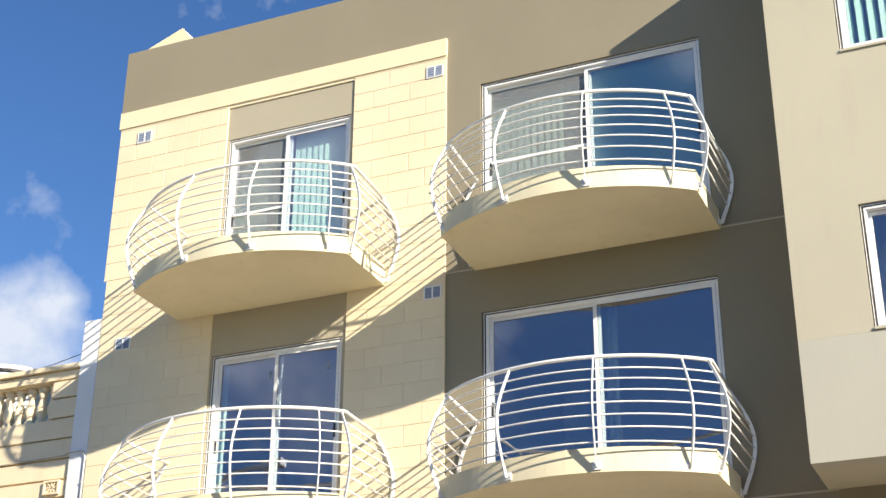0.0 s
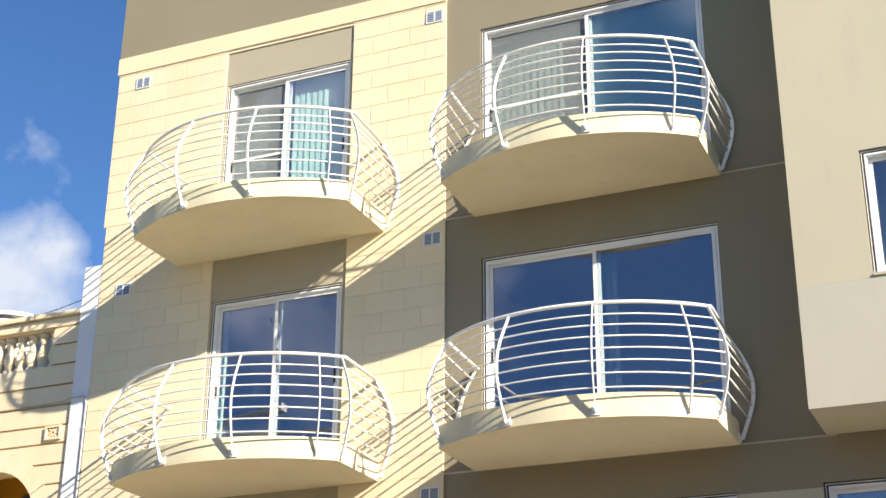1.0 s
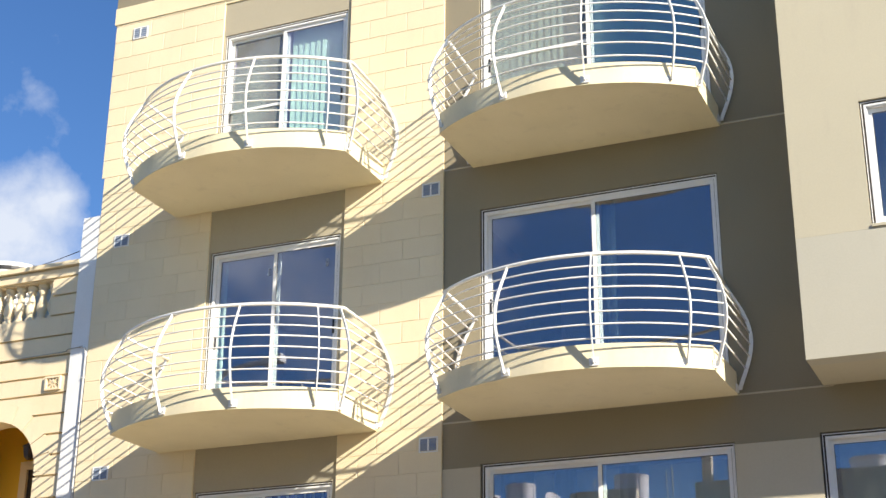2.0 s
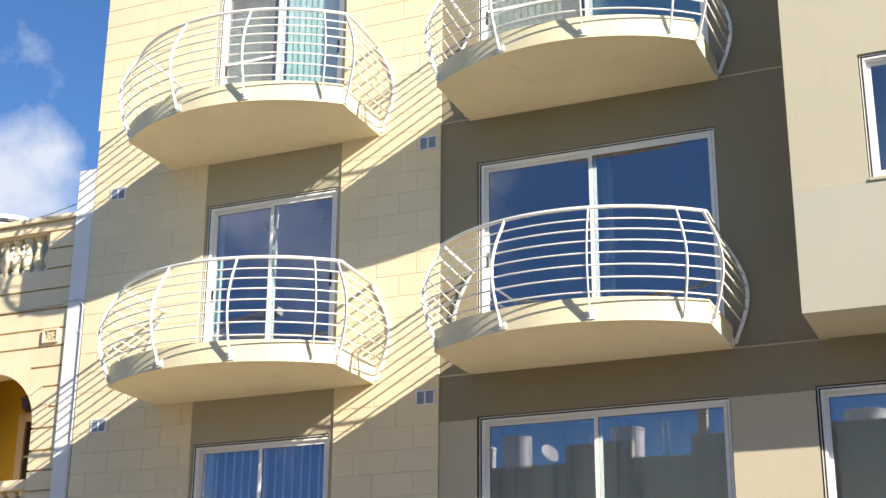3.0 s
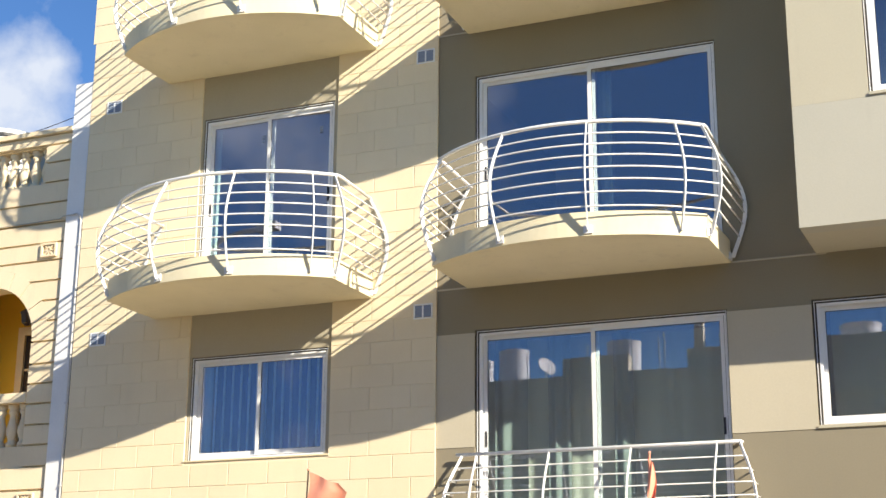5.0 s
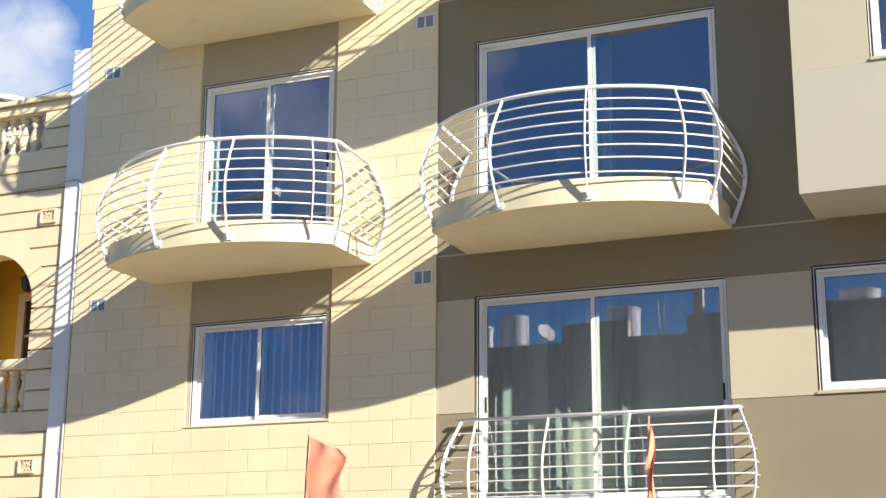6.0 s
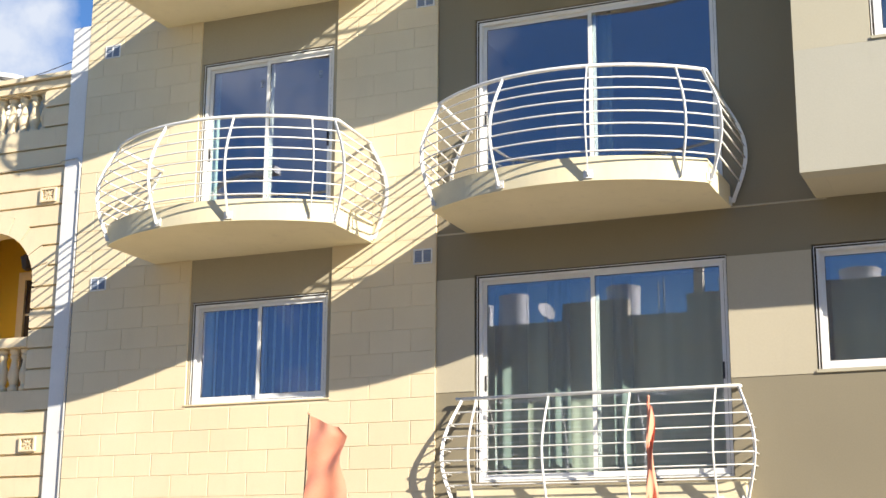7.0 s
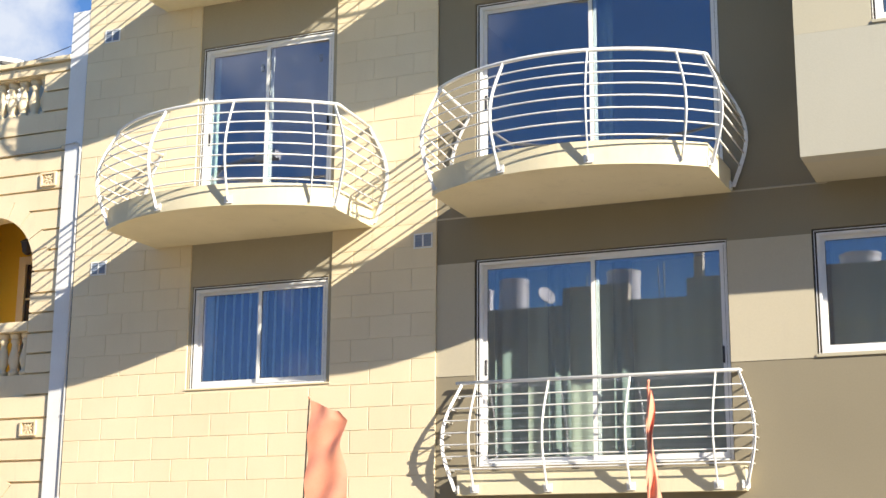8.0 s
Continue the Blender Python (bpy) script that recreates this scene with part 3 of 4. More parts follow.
def post_part(x, y, nx, ny, parent):
    """A bowed flat steel post set edge-on to the slab, with its bolted foot."""
    bm = bmesh.new()
    n, w, th = 14, 0.019, 0.006
    rows = []
    for i in range(n + 1):
        u = i / n
        b, z = belly(u), 0.04 + u * (RAIL_H - 0.04)
        ww = w * (1.15 - 0.3 * u)
        rows.append([bm.verts.new((x + nx * (b + s * ww) - ny * q * th, y + ny * (b + s * ww) + nx * q * th, z)) for s, q in ((-1, -1), (1, -1), (1, 1), (-1, 1))])
    for a, b in zip(rows, rows[1:]):
        for j in range(4):
            bm.faces.new((a[j], a[(j + 1) % 4], b[(j + 1) % 4], b[j]))
    bm.faces.new(rows[0][::-1])
    bm.faces.new(rows[-1])
    p = part("post", bm, M_RAIL, parent)
    bm = bmesh.new()
    box(bm, -0.045, 0.045, 0.0, 0.014, -0.035, 0.045)
    soften(bm, 0.004)
    for k in (-0.028, 0.028):
        box(bm, k - 0.008, k + 0.008, 0.0145, 0.022, -0.005, 0.011)
    bm.transform(Matrix.Translation((x, y, 0.055)) @ Matrix.Rotation(math.atan2(-nx, ny), 4, "Z"))
    part("foot", bm, M_RAIL, p, "bolted white foot plate")
    return p


def balcony(label, half, depth, radius, thick, posts, at):
    e = thing("balcony", label, "balcony", "balconies of the block", at=at)
    edge = slab_edge(half, depth, radius)
    bm = plate(bmesh.new(), edge, 0.0, thick)
    soften(bm, 0.010, 2)
    part("slab", bm, M_SLAB, e, "cream-painted concrete slab with a thin edge")
    front, left, right = rail_lines(belly(1.0), half, depth, radius)
    if not radius:
        front = [(-half - 0.03, -depth + 0.045), (half - 0.07, -depth + 0.045), (half - 0.035, -depth + 0.055), (half - 0.03, -0.01)]
    else:
        front = front + [(right[0][0] + 0.012, right[0][1] + 0.03), right[1]]
    part("top_rail", tube(bmesh.new(), [(x, y, RAIL_H) for x, y in front], 0.0195, 10), M_RAIL, e, smooth=True)
    for ln in (left,) if radius else ():
        part("side_rail", tube(bmesh.new(), [(x, y, RAIL_H - 0.03) for x, y in ln], 0.017, 10), M_RAIL, e, smooth=True)
    for z in BAR_Z:
        u = (z - 0.04) / (RAIL_H - 0.04)
        front, left, right = rail_lines(belly(u) - 0.012, half, depth, radius)
        part("rail_bar", tube(bmesh.new(), [(x, y, z) for x, y in front], 0.0085, 6), M_RAIL, e, smooth=True)
        for ln in (q for q in (left, right) if q):
            part("side_bar", tube(bmesh.new(), [(x, y, z) for x, y in ln], 0.0095, 6), M_RAIL, e, smooth=True)
    yc = front_arc(half - 0.04, depth, radius) if radius else 0.0
    for x in posts:
        if radius:
            y = yc - math.sqrt(radius * radius - x * x)
            post_part(x, y, x / radius, (y - yc) / radius, e)
        else:
            post_part(x, -depth, 0.0, -1.0, e)
    for s in (-1, 1):
        if radius:
            c = Vector((0.85, -0.55)).normalized() if s > 0 else Vector((-0.64, -0.77))
            post_part(half + 0.005 if s > 0 else -half + 0.07, -depth + 0.03 if s > 0 else -depth - 0.025, c.x, c.y, e)
            post_part(s * half, -0.045, s, 0.0, e)
        else:
            post_part(s * (half - 0.005), -depth + 0.01, s * 0.72, -0.69, e)
    return e


R_MID, L_MID = 1.97, -2.08
for x, z, z2, posts in ((R_MID, 8.52, 5.495, (-0.51, 0.40, 1.215)), (L_MID, 8.515, 5.485, (-0.425, 0.455, 1.245))):
    b0 = balcony("bowed cream balcony with a white curved steel railing", 1.45, 1.0, 2.14, 0.24, posts, (x, 0, z))
    copy_thing(b0, pose(x, 0, z2))
balcony("shallow straight cream balcony with a white bowed railing", 1.512, 0.12, 0.0, 0.24, (-1.311, -0.504, 0.369, 1.247), (1.963, 0, 2.482))


# ---- wall vents ----
def vent(at, group="wall vents"):
    e = thing("wall_vent", "small white plastic wall vent with grey louvres", "vent", group, at=at)
    ring(bm := bmesh.new(), -0.113, 0.113, -0.085, 0.085, 0.014, -0.012, 0.0)
    box(bm, -0.009, 0.009, -0.0155, -0.0005, -0.066, 0.066)
    part("vent_frame", bm, M_WHITE, e)
    for x0, x1 in ((-0.094, -0.010), (0.010, 0.094)):
        for i in range(4):
            bm = box(bmesh.new(), x0, x1, -0.004, 0.004, -0.016, 0.016)
            bm.transform(Matrix.Translation((0, -0.007, -0.049 + i * 0.033)) @ Matrix.Rotation(radians(-12), 4, "X"))
            part("slat", bm, M_LOUVRE, e)
    return e


v0 = vent((0.0, CREAM_Y - 0.001, 11.345))
for x, z in ((-4.33, 11.345), (-4.33, 8.315), (0.0, 8.315), (-4.33, 5.30), (0.0, 5.275)):
    copy_thing(v0, pose(x, CREAM_Y - 0.001, z))

# ---- gabled stone stub behind the parapet ----
e = thing("roof_stub", "cream rendered gabled stub just behind the parapet", "roof house", at=(-4.4, 0.25, 11.8))
part("body", soften(prism(bmesh.new(), [(-0.38, 0.0), (0.50, 0.0), (0.50, 1.17), (0.31, 1.43), (-0.30, 1.19), (-0.38, 1.14)], 0.0, 0.7), 0.012), M_CREAM, e)

# ---- white party strip with conduit ----
setting("party_strip", soften(box(bmesh.new(), -4.966, -4.706, -0.025, 0.3, 0.0, 8.725), 0.012, 2), M_STRIP, "whitewashed party strip between the two houses", "pilaster")
e = thing("conduit", "thin grey conduit clipped down the white strip", "pipe", at=(-4.722, -0.038, 0.13))
part("pipe", tube(bmesh.new(), [(-0.12, 0, 6.82), (-0.06, 0, 6.83), (-0.02, 0, 6.80), (0, 0, 6.72), (0, 0, 0)], 0.012), M_CONDUIT, e, smooth=True)
part("cable", tube(bmesh.new(), [(0.022, 0.012, 6.7), (0.024, 0.012, 0)], 0.006), M_DARK, e, "black cable beside the conduit")
for z in (0.9, 2.4, 3.4, 4.4, 5.4, 6.4):
    part("clip", soften(box(bmesh.new(), -0.02, 0.02, -0.014, 0.014, z, z + 0.02), 0.003), M_CONDUIT, e)

# ---- old house ----
OX0, OX1, OY = -13.0, -4.968, 0.012
ACX, ARAD, SPRING = -6.075, 0.70, 5.41
GROOVE = 0.045
GROOVES = (8.10, 7.96, 7.715, 7.445, 7.165, 6.895, 6.63, 6.397, 6.132, 5.876, 5.613, 5.352, 5.07, 4.82, 4.569, 4.31, 4.06, 3.795, 3.515, 3.265, 3.0, 2.74, 2.48, 2.2)
old = thing("old_house", "old limestone house with grooved courses and an arched loggia", "house", at=(ACX, 0.4, 0.0))
old_inv = Matrix.Translation((-ACX, -0.4, 0.0))


def old_part(name, bm, material, parent=old, label="", smooth=False):
    bm.transform(old_inv)
    return part(name, bm, material, parent, label, smooth)


def arch_x(z, cz, rad):
    """Half-width of the arch opening at height z."""
    if z <= cz:
        return rad
    return math.sqrt(max(0.0, rad * rad - (z - cz) ** 2))


A2_SPRING = 2.0
RING = 0.235


def course_outline(z0, z1, side, r_extra):
    """One side of a course that is cut by the arches."""
    cz = SPRING if z0 > 3.6 else A2_SPRING
    zs = [z0 + (z1 - z0) * i / 12 for i in range(13)]
    inner = [(ACX + side * arch_x(z, cz, ARAD + (r_extra if z > cz else 0.0)), z) for z in zs]
    far = OX1 if side > 0 else OX0
    return [(far, z0), (far, z1)] + inner[::-1]


# backing wall pierced by both arches, then the courses in front of it
def arch_hole_wall(z0, z1, cz, rad, y0, y1, sill):
    bm = bmesh.new()
    for side in (-1, 1):
        zs = [sill] + [cz + rad * math.sin(math.pi / 2 * i / 14) for i in range(15)]
        pts = [(ACX + side * arch_x(z, cz, rad), z) for z in zs]
        far = OX1 if side > 0 else OX0
        prism(bm, [(far, z0), (ACX, z0), (ACX, sill)] + pts + [(ACX, z1), (far, z1)], y0, y1)
    return bm


old_part("wall", arch_hole_wall(3.6, 7.44, SPRING, ARAD, OY + GROOVE, OY + 0.32, 4.06), M_LIME)
old_part("wall", arch_hole_wall(0.0, 3.599, A2_SPRING, ARAD, OY + GROOVE, OY + 0.32, 0.2), M_LIME)
# parapet with its balustrade opening
BAL0, BAL1 = -8.3, -5.385
old_part("parapet_wall", holed_wall(OX0, OX1, 7.441, 8.10, OY + GROOVE, OY + 0.30, [(BAL0, BAL1, 7.445, 7.955)]), M_LIME)
old_part("coping", soften(box(bmesh.new(), OX0, OX1, OY - 0.05, OY + 0.34, 8.101, 8.16), 0.008), M_LIME, label="weathered stone coping")
for z1, z0 in zip(GROOVES, GROOVES[1:]):
    a, b = z0 + 0.014, z1 - 0.014
    if z0 >= 7.44:
        if z0 > 7.9:
            old_part("course", soften(box(bmesh.new(), OX0, OX1, OY, OY + GROOVE - 0.001, a, b), 0.004), M_LIME)
        else:
            old_part("course", soften(box(bmesh.new(), BAL1 + 0.002, OX1, OY, OY + GROOVE - 0.001, a, b), 0.004), M_LIME)
            old_part("course", soften(box(bmesh.new(), OX0, BAL0 - 0.002, OY, OY + GROOVE - 0.001, a, b), 0.004), M_LIME)
        continue
    cut = (z0 < SPRING + ARAD + 0.3 and z1 > 4.05) or z1 < A2_SPRING + ARAD + 0.35
    if not cut:
        old_part("course", soften(box(bmesh.new(), OX0, OX1, OY, OY + GROOVE - 0.001, a, b), 0.004), M_LIME)
        continue
    for side in (-1, 1):
        old_part("course", prism(bmesh.new(), course_outline(a, b, side, RING), OY, OY + GROOVE - 0.001), M_LIME)
# arch stones, their joints running on from the course grooves
JOINTS = (0.0, 14.8, 30.3, 49.6, 68.0, 112.0, 130.4, 149.7, 165.2, 180.0)
for cz in (SPRING, A2_SPRING):
    for d0, d1 in zip(JOINTS, JOINTS[1:]):
        a0, a1 = radians(d0 + 0.35), radians(d1 - 0.35)
        arc = [a0 + (a1 - a0) * j / 6 for j in range(7)]
        pts = [(ACX + ARAD * math.cos(a), cz + ARAD * math.sin(a)) for a in arc] + [(ACX + (ARAD + RING) * math.cos(a), cz + (ARAD + RING) * math.sin(a)) for a in arc[::-1]]
        old_part("arch_stone", prism(bmesh.new(), pts, OY, OY + GROOVE - 0.001), M_LIME)
# loggia behind the upper arch
bm = bmesh.new()
box(bm, ACX - 1.3, ACX + 1.3, 1.2, 1.3, 3.95, 6.5)
box(bm, ACX + 0.95, ACX + 1.05, OY + 0.321, 1.199, 4.05, 6.4)
box(bm, ACX - 1.05, ACX - 0.95, OY + 0.321, 1.199, 4.05, 6.4)
box(bm, ACX - 1.3, ACX + 1.3, OY + 0.321, 1.199, 6.401, 6.5)
old_part("loggia_wall", bm, M_OCHRE, label="ochre-painted wall inside the loggia")
old_part("loggia_floor", box(bmesh.new(), ACX - 1.3, ACX + 1.3, OY + 0.321, 1.199, 3.95, 4.049), M_LIME)
dr = old_part("loggia_door", ring(bmesh.new(), ACX - 0.43, ACX + 0.52, 4.06, 5.86, 0.11, 1.12, 1.198), M_LIME, label="cream-framed dark door")
dr2 = old_part("pane", box(bmesh.new(), ACX - 0.319, ACX + 0.409, 1.16, 1.18, 4.171, 5.749), M_BROWN, dr)
for z in (4.72, 5.26):
    old_part("glazing_bar", soften(box(bmesh.new(), ACX - 0.319, ACX + 0.409, 1.145, 1.159, z, z + 0.03), 0.004), M_LIME, dr)
bm = bmesh.new()
box(bm, ACX - 0.6, ACX + 0.6, 1.7, 1.75, 0.0, 2.9)
old_part("porch_door", bm, M_BROWN, label="dark door under the lower arch")


def baluster(x, y, z0, h, parent):
    s = h / 0.5
    prof = [(0.055, 0), (0.055, 0.05), (0.035, 0.065), (0.04, 0.10), (0.062, 0.17), (0.058, 0.22), (0.036, 0.32), (0.032, 0.37), (0.048, 0.40), (0.048, 0.42), (0.036, 0.435), (0.058, 0.455), (0.058, 0.5)]
    bm = lathe(bmesh.new(), [(r * 1.22, z0 + z * s) for r, z in prof], x, y, 12)
    old_part("baluster", bm, M_LIME, parent, smooth=True)


x = BAL1 - 0.085
while x > BAL0:
    baluster(x, OY + 0.15, 7.446, 0.508, old)
    x -= 0.178
old_part("loggia_rail", soften(box(bmesh.new(), ACX - ARAD + 0.002, ACX + ARAD - 0.002, OY - 0.02, OY + 0.20, 4.60, 4.72), 0.012), M_LIME, label="moulded stone handrail")
for i in range(8):
    baluster(ACX - ARAD + 0.09 + i * 0.174, OY + 0.11, 4.062, 0.537, old)


def rosette(x, z):
    """A square pierced stone vent with crossed petals."""
    g = old_part("stone_vent", ring(bmesh.new(), x - 0.118, x + 0.118, z - 0.090, z + 0.090, 0.024, OY - 0.035, OY - 0.001), M_LIME, label="square carved stone vent")
    bm = bmesh.new()
    for a in range(8):
        r = box(bmesh.new(), 0.012, 0.092 if a % 2 else 0.062, -0.022, -0.002, -0.010, 0.010)
        r.transform(Matrix.Translation((x, OY, z)) @ Matrix.Rotation(-math.pi / 4 * a, 4, "Y"))
        tmp = bpy.data.meshes.new("petal")
        r.to_mesh(tmp)
        r.free()
        bm.from_mesh(tmp)
        bpy.data.meshes.remove(tmp)
    old_part("petals", bm, M_LIME, g)
    return g


rosette(-5.205, 6.53)
rosette(-5.25, 3.39)
e = thing("wall_lantern", "small dark iron lantern inside the arch", "lantern", at=(-5.66, 0.24, 5.64))
part("bracket", tube(bmesh.new(), [(0.3, 0, 0.20), (0.12, 0, 0.26), (0.0, 0, 0.25), (0.0, 0, 0.18)], 0.012), M_BROWN, e)
part("lantern_body", lathe(bmesh.new(), [(0.03, 0.0), (0.065, 0.03), (0.085, 0.15), (0.10, 0.16), (0.03, 0.21)], sides=6), M_BROWN, e)
e = thing("roof_tank", "grey round water tank on the old roof", "tank", at=(-6.95, 1.0, 7.19))
part("body", lathe(bmesh.new(), [(0.60, 0.0), (0.62, 0.1), (0.62, 1.27), (0.60, 1.36), (0.3, 1.43), (0.06, 1.45)], sides=36), M_TANK, e)
part("rim", lathe(bmesh.new(), [(0.621, 1.24), (0.645, 1.245), (0.645, 1.285), (0.621, 1.29)], sides=36), M_DARK, e, "dark rim band")
setting("old_roof", box(bmesh.new(), OX0, OX1, OY + 0.33, 9.0, 6.95, 7.19), M_PAVE, "flat roof of the old house", "roof")
e = thing("facade_cable", "thin pale cable strung along the old house", "cable", at=(-5.0, OY - 0.012, 6.93))
part("cable", tube(bmesh.new(), [(0.20, -0.045, 0.02), (0.0, -0.045, 0.01), (-0.05, 0, 0.0), (-0.6, 0, -0.012), (-1.2, 0, -0.02), (-4.0, 0, -0.03)], 0.006), M_CABLE, e)
e = thing("roof_cable", "thin dark cable above the old roof", "cable", at=(-4.98, 0.1, 8.35))
part("cable", tube(bmesh.new(), [(0.0, 0, 0.0), (-0.5, 0, -0.10), (-1.2, 0, -0.2), (-3.0, 0, -0.3)], 0.005), M_DARK, e)

# ---- flags on poles in the street ----
def flag(at, label, shape, lean, start=0.008, pole=None):
    e = thing("flag", label, "flag", "street flags", at=at)
    h = at[2]
    part("pole", tube(bmesh.new(), [(lean * h, 0, -h), (lean * h * 0.4, 0, -h * 0.4), (0, 0, 0)], 0.007), pole or M_BROWN, e)
    part("cap", lathe(bmesh.new(), [(0.008, 0), (0.013, 0.008), (0.006, 0.022)], sides=8), M_FLAG, e)
    bm = bmesh.new()
    nu, nv = 26, 40
    grid = []
    for j in range(nv + 1):
        v = j / nv
        wdt, sag, amp = shape(v)
        row = []
        for i in range(nu + 1):
            u = i / nu
            row.append(bm.verts.new((lean * v * 1.0 + start + wdt * u, amp * math.sin(u * 9 + v * 7) * (0.3 + u) + 0.02 * math.sin(17 * v + 5 * u), -0.01 - v * 1.0 - sag * u - 0.02 * math.sin(3 * u + 6 * v) * u)))
        grid.append(row)
    for a, b in zip(grid, grid[1:]):
        for i in range(nu):
            bm.faces.new((a[i], b[i], b[i + 1], a[i + 1]))
    part("cloth", bm, M_FLAG, e, "coral cloth, folded by the wind", smooth=True)
    return e


def blown(v):
    if v < 0.10:
        w = 0.27 + 0.7 * v
    else:
        w = 0.34 - 0.035 * math.sin((v - 0.10) * 7.5)
    return w, 0.10 * max(0.0, 1.0 - 1.6 * v), 0.011


def hanging(v):
    return 0.05 + 0.14 * max(0.0, v - 0.35) + 0.012 * math.sin(9 * v), 0.05, 0.009


flag((0.775, -4.0, 3.03), "coral flag blowing from a thin pole in the street", blown, -0.035)
flag((3.575, -4.0, 3.03), "coral flag hanging limp on a thin pole", hanging, -0.02, -0.016, M_FLAG)

# ---- facing houses, seen mirrored in the glass ----
YF = -16.2
setting("facing_wall", holed_wall(-7.6, 40, 0, 7.15, YF - 0.3, YF, [(-6.2 + 3.4 * i, -5.1 + 3.4 * i, 0.2, 2.5) for i in range(8)]), M_OPP, "shaded stone front of the facing houses", "wall")
setting("facing_rooms", box(bmesh.new(), -7.5, 40, YF - 8.0, YF - 0.45, 0.0, 7.1), M_ROOM, "dark inside of the facing houses", "room")
setting("facing_cornice", soften(box(bmesh.new(), -7.6, 40, YF + 0.001, YF + 0.05, 6.95, 7.05), 0.02), M_OPP, "stone cornice of the facing houses", "cornice")
setting("facing_band", soften(box(bmesh.new(), -7.6, 40, YF + 0.001, YF + 0.03, 3.2, 3.4), 0.02), M_OPP, "stone string course of the facing houses", "trim")
setting("facing_parapet", box(bmesh.new(), -7.6, 40, YF - 0.3, YF, 7.151, 7.72), M_OPP, "parapet of the facing houses", "parapet")
setting("facing_parapet_raised", box(bmesh.new(), -3.85, -2.3, YF - 0.28, YF - 0.01, 7.721, 8.12), M_OPP, "raised piece of the facing parapet", "parapet")
setting("facing_parapet_stepped", box(bmesh.new(), 1.98, 6.4, YF - 0.27, YF - 0.012, 7.721, 8.2), M_OPP, "stepped piece of the facing parapet", "parapet")
setting("facing_low_wall", box(bmesh.new(), -60, -7.601, YF - 0.3, YF, 0, 4.2), M_OPP, "low garden wall across the street", "wall")
e = thing("roof_room", "rendered roof room with a narrow shaft across the street", "roof house", at=(-1.06, -16.55, 7.1))
part("body", soften(box(bmesh.new(), 0, 1.66, -2.0, 0, 0.0, 1.1), 0.02), M_OPP, e)
part("shaft", soften(box(bmesh.new(), 0.01, 0.22, -0.9, -0.68, 1.1, 2.02), 0.012), M_OPP, e)
for x, y, z, r in ((-5.75, -18.2, 8.80, 0.36), (-6.75, -18.4, 8.65, 0.36), (-2.95, -18.2, 8.80, 0.40), (2.56, -17.6, 8.66, 0.43), (-0.2, -17.9, 8.75, 0.4)):
    e = thing("roof_tank", "round white water tank on the facing roof", "tank", "facing roof tanks", at=(x, y, 7.1))
    part("body", lathe(bmesh.new(), [(r, 0.5), (r, z - 7.16), (r * 1.05, z - 7.15), (r * 1.05, z - 7.1), (r * 0.4, z - 7.07)], sides=24), M_TANK_WHITE, e)
    for a in range(3):
        q = 2 * math.pi * a / 3
        part("leg", tube(bmesh.new(), [(r * 0.7 * math.cos(q), r * 0.7 * math.sin(q), 0), (r * 0.7 * math.cos(q), r * 0.7 * math.sin(q), 0.505)], 0.03), M_STEEL, e)
e = thing("satellite_dish", "white satellite dish on the facing parapet", "dish", at=(-4.36, -16.45, 7.72))
part("mast", tube(bmesh.new(), [(0, 0, 0), (0, 0, 0.27)], 0.02), M_STEEL, e)
bm = lathe(bmesh.new(), [(0.01, 0.0), (0.12, 0.015), (0.22, 0.055), (0.23, 0.063), (0.21, 0.063), (0.02, 0.025)], sides=24)
bm.transform(Matrix.Translation((0.03, 0.05, 0.27)) @ Vector((0.75, 0.50, 0.42)).to_track_quat("Z", "Y").to_matrix().to_4x4())
part("reflector", bm, M_WHITE, e, smooth=True)
for x, h in ((-1.62, 0.75), (-1.50, 0.85), (-3.3, 0.7), (-4.75, 0.6)):
    e = thing("antenna", "thin steel antenna mast on the facing roof", "antenna", at=(x, -16.35, 7.72))
    part("mast", tube(bmesh.new(), [(0, 0, 0), (0, 0, h)], 0.015), M_STEEL, e)
    part("element", tube(bmesh.new(), [(-0.05, 0, h - 0.05), (0.05, 0, h - 0.05)], 0.006), M_STEEL, e)
e = thing("street_lamp", "tall curved street lamp with a white head", "street lamp", at=(-11.3, -13.0, 0.0))
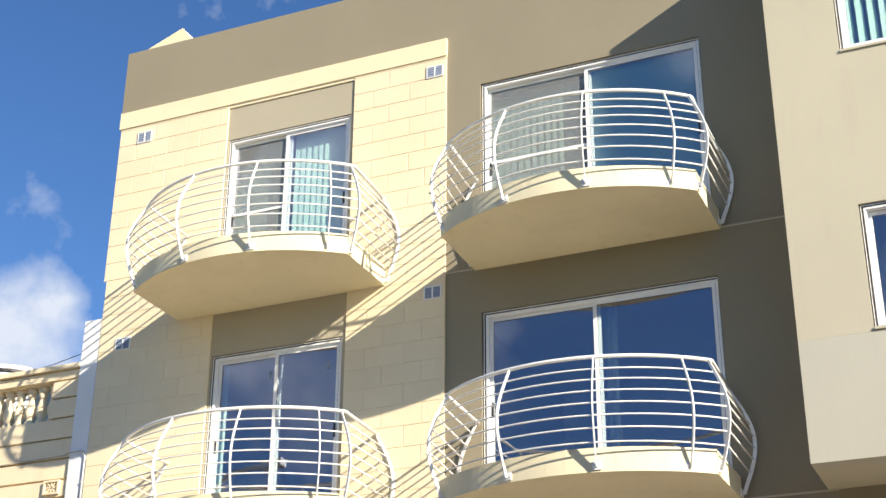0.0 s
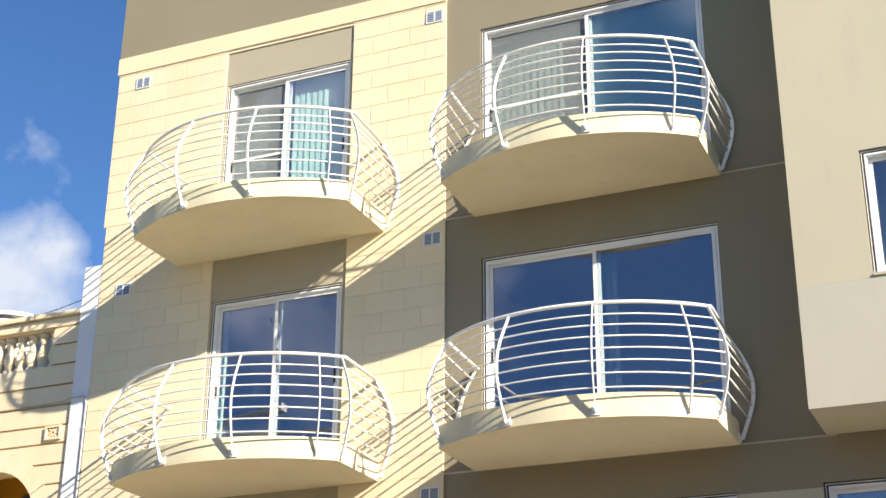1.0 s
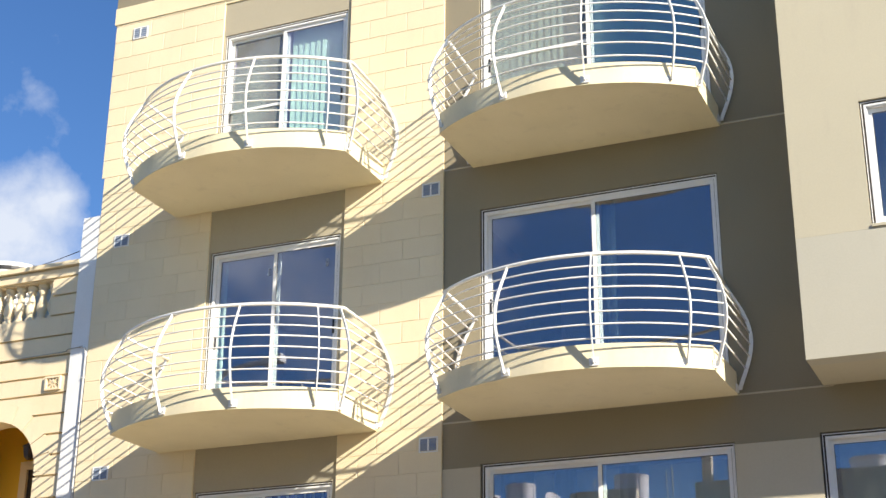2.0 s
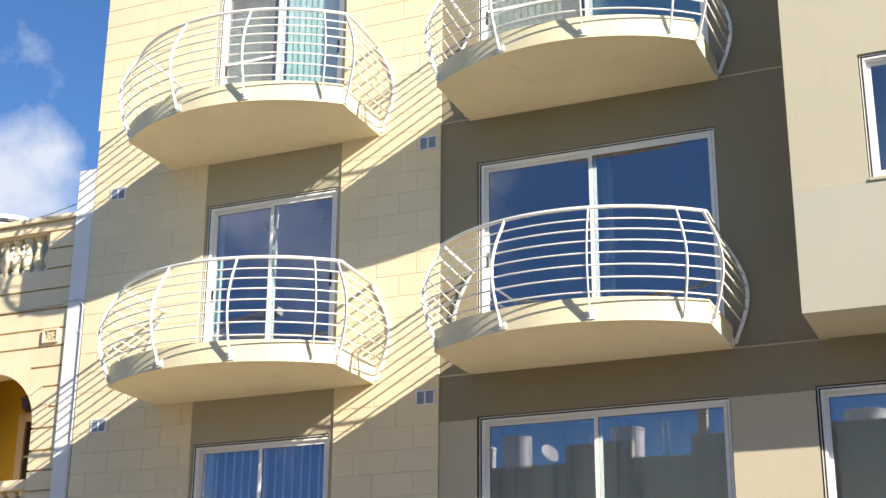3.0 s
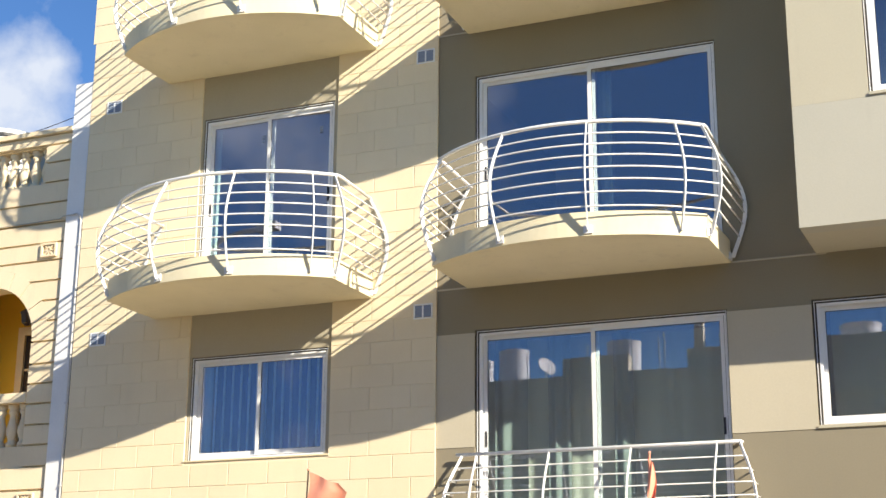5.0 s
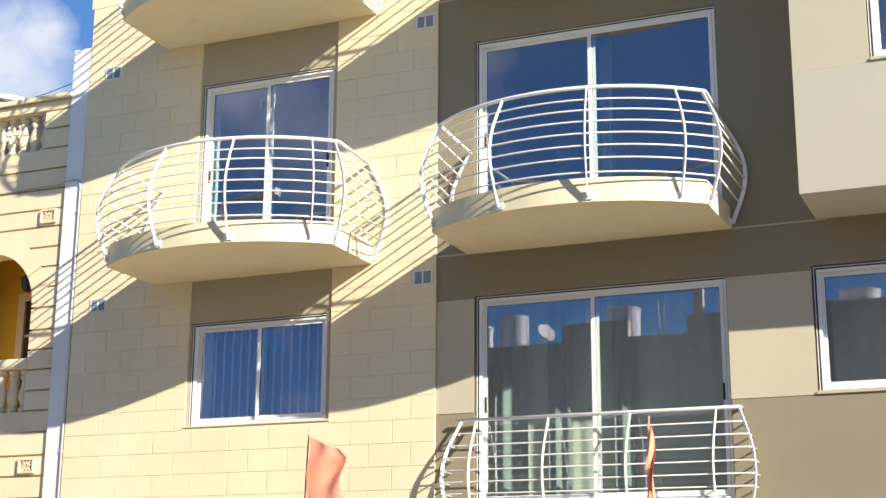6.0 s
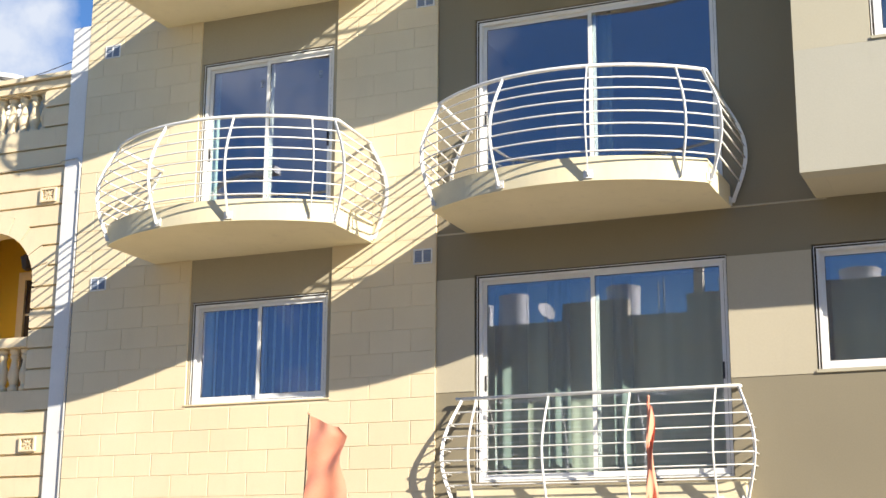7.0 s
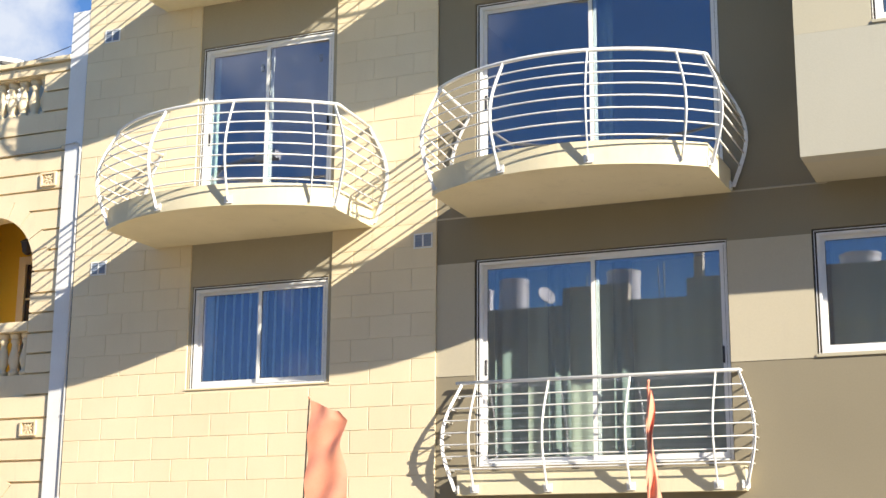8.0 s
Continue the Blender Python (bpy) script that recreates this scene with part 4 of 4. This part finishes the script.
part("pole", tube(bmesh.new(), [(0, 0, 0), (0, 0, 6), (0.0, 0, 10.18), (0.12, 0, 10.63), (0.4, 0, 10.88), (0.9, 0, 10.96), (1.3, 0, 10.96)], 0.06, 10), M_TANK_WHITE, e, smooth=True)
part("lamp_head", soften(box(bmesh.new(), 1.3, 1.85, -0.14, 0.14, 10.88, 11.06), 0.05, 3), M_WHITE, e)

# ---- stone blocks of the cream wall ----
block_meshes = {}


def block(x0, x1, z0, z1):
    """One wall block with softened arrises, standing proud of its joints."""
    w, h = round(x1 - x0, 3), round(z1 - z0, 3)
    if (w, h) not in block_meshes:
        bm = bmesh.new()
        c, t = 0.0025, CREAM_Y - BACK_Y
        o = [bm.verts.new((x, 0.0, z)) for x, z in ((0, 0), (w, 0), (w, h), (0, h))]
        m = [bm.verts.new((x, t + c, z)) for x, z in ((0, 0), (w, 0), (w, h), (0, h))]
        f = [bm.verts.new((x, t, z)) for x, z in ((c, c), (w - c, c), (w - c, h - c), (c, h - c))]
        bm.faces.new(f)
        for a, b in ((o, m), (m, f)):
            for i in range(4):
                bm.faces.new((a[i], a[(i + 1) % 4], b[(i + 1) % 4], b[i]))
        block_meshes[w, h] = mesh_from("stone_block", bm, M_BLOCK)
    ob = piece("stone_block", block_meshes[w, h], wall_cream)
    ob.location = (x0, BACK_Y - 0.0005, z0)


J, JZ = 0.0055, 0.0024
for n in range(-6, 32):
    z0, z1 = COURSE0 + COURSE * n, min(COURSE0 + COURSE * (n + 1), 11.545)
    start, step = (-4.46, 0.5135) if n % 2 else (-4.163, 0.5036)
    cuts = [start + step * k for k in range(9)]
    left = LEFT if z0 < 9.0 else LEFT - 0.04
    spans = [(left, REC0), (REC1, SPLIT)] if z0 > 3.7 else [(left, SPLIT)]
    for a, b in spans:
        edges = [a] + [c for c in cuts if a + 0.09 < c < b - 0.09] + [b]
        for p, q in zip(edges, edges[1:]):
            block(p + (J if p != a else 0.0), q - (J if q != b else 0.0), z0 + JZ, z1 - JZ)
setting("wall_foot", box(bmesh.new(), LEFT, SPLIT - 0.004, CREAM_Y, BACK_Y - 0.001, 0.13, COURSE0 - 6 * COURSE), M_CREAM, "cream rendered foot of the wall", "wall")
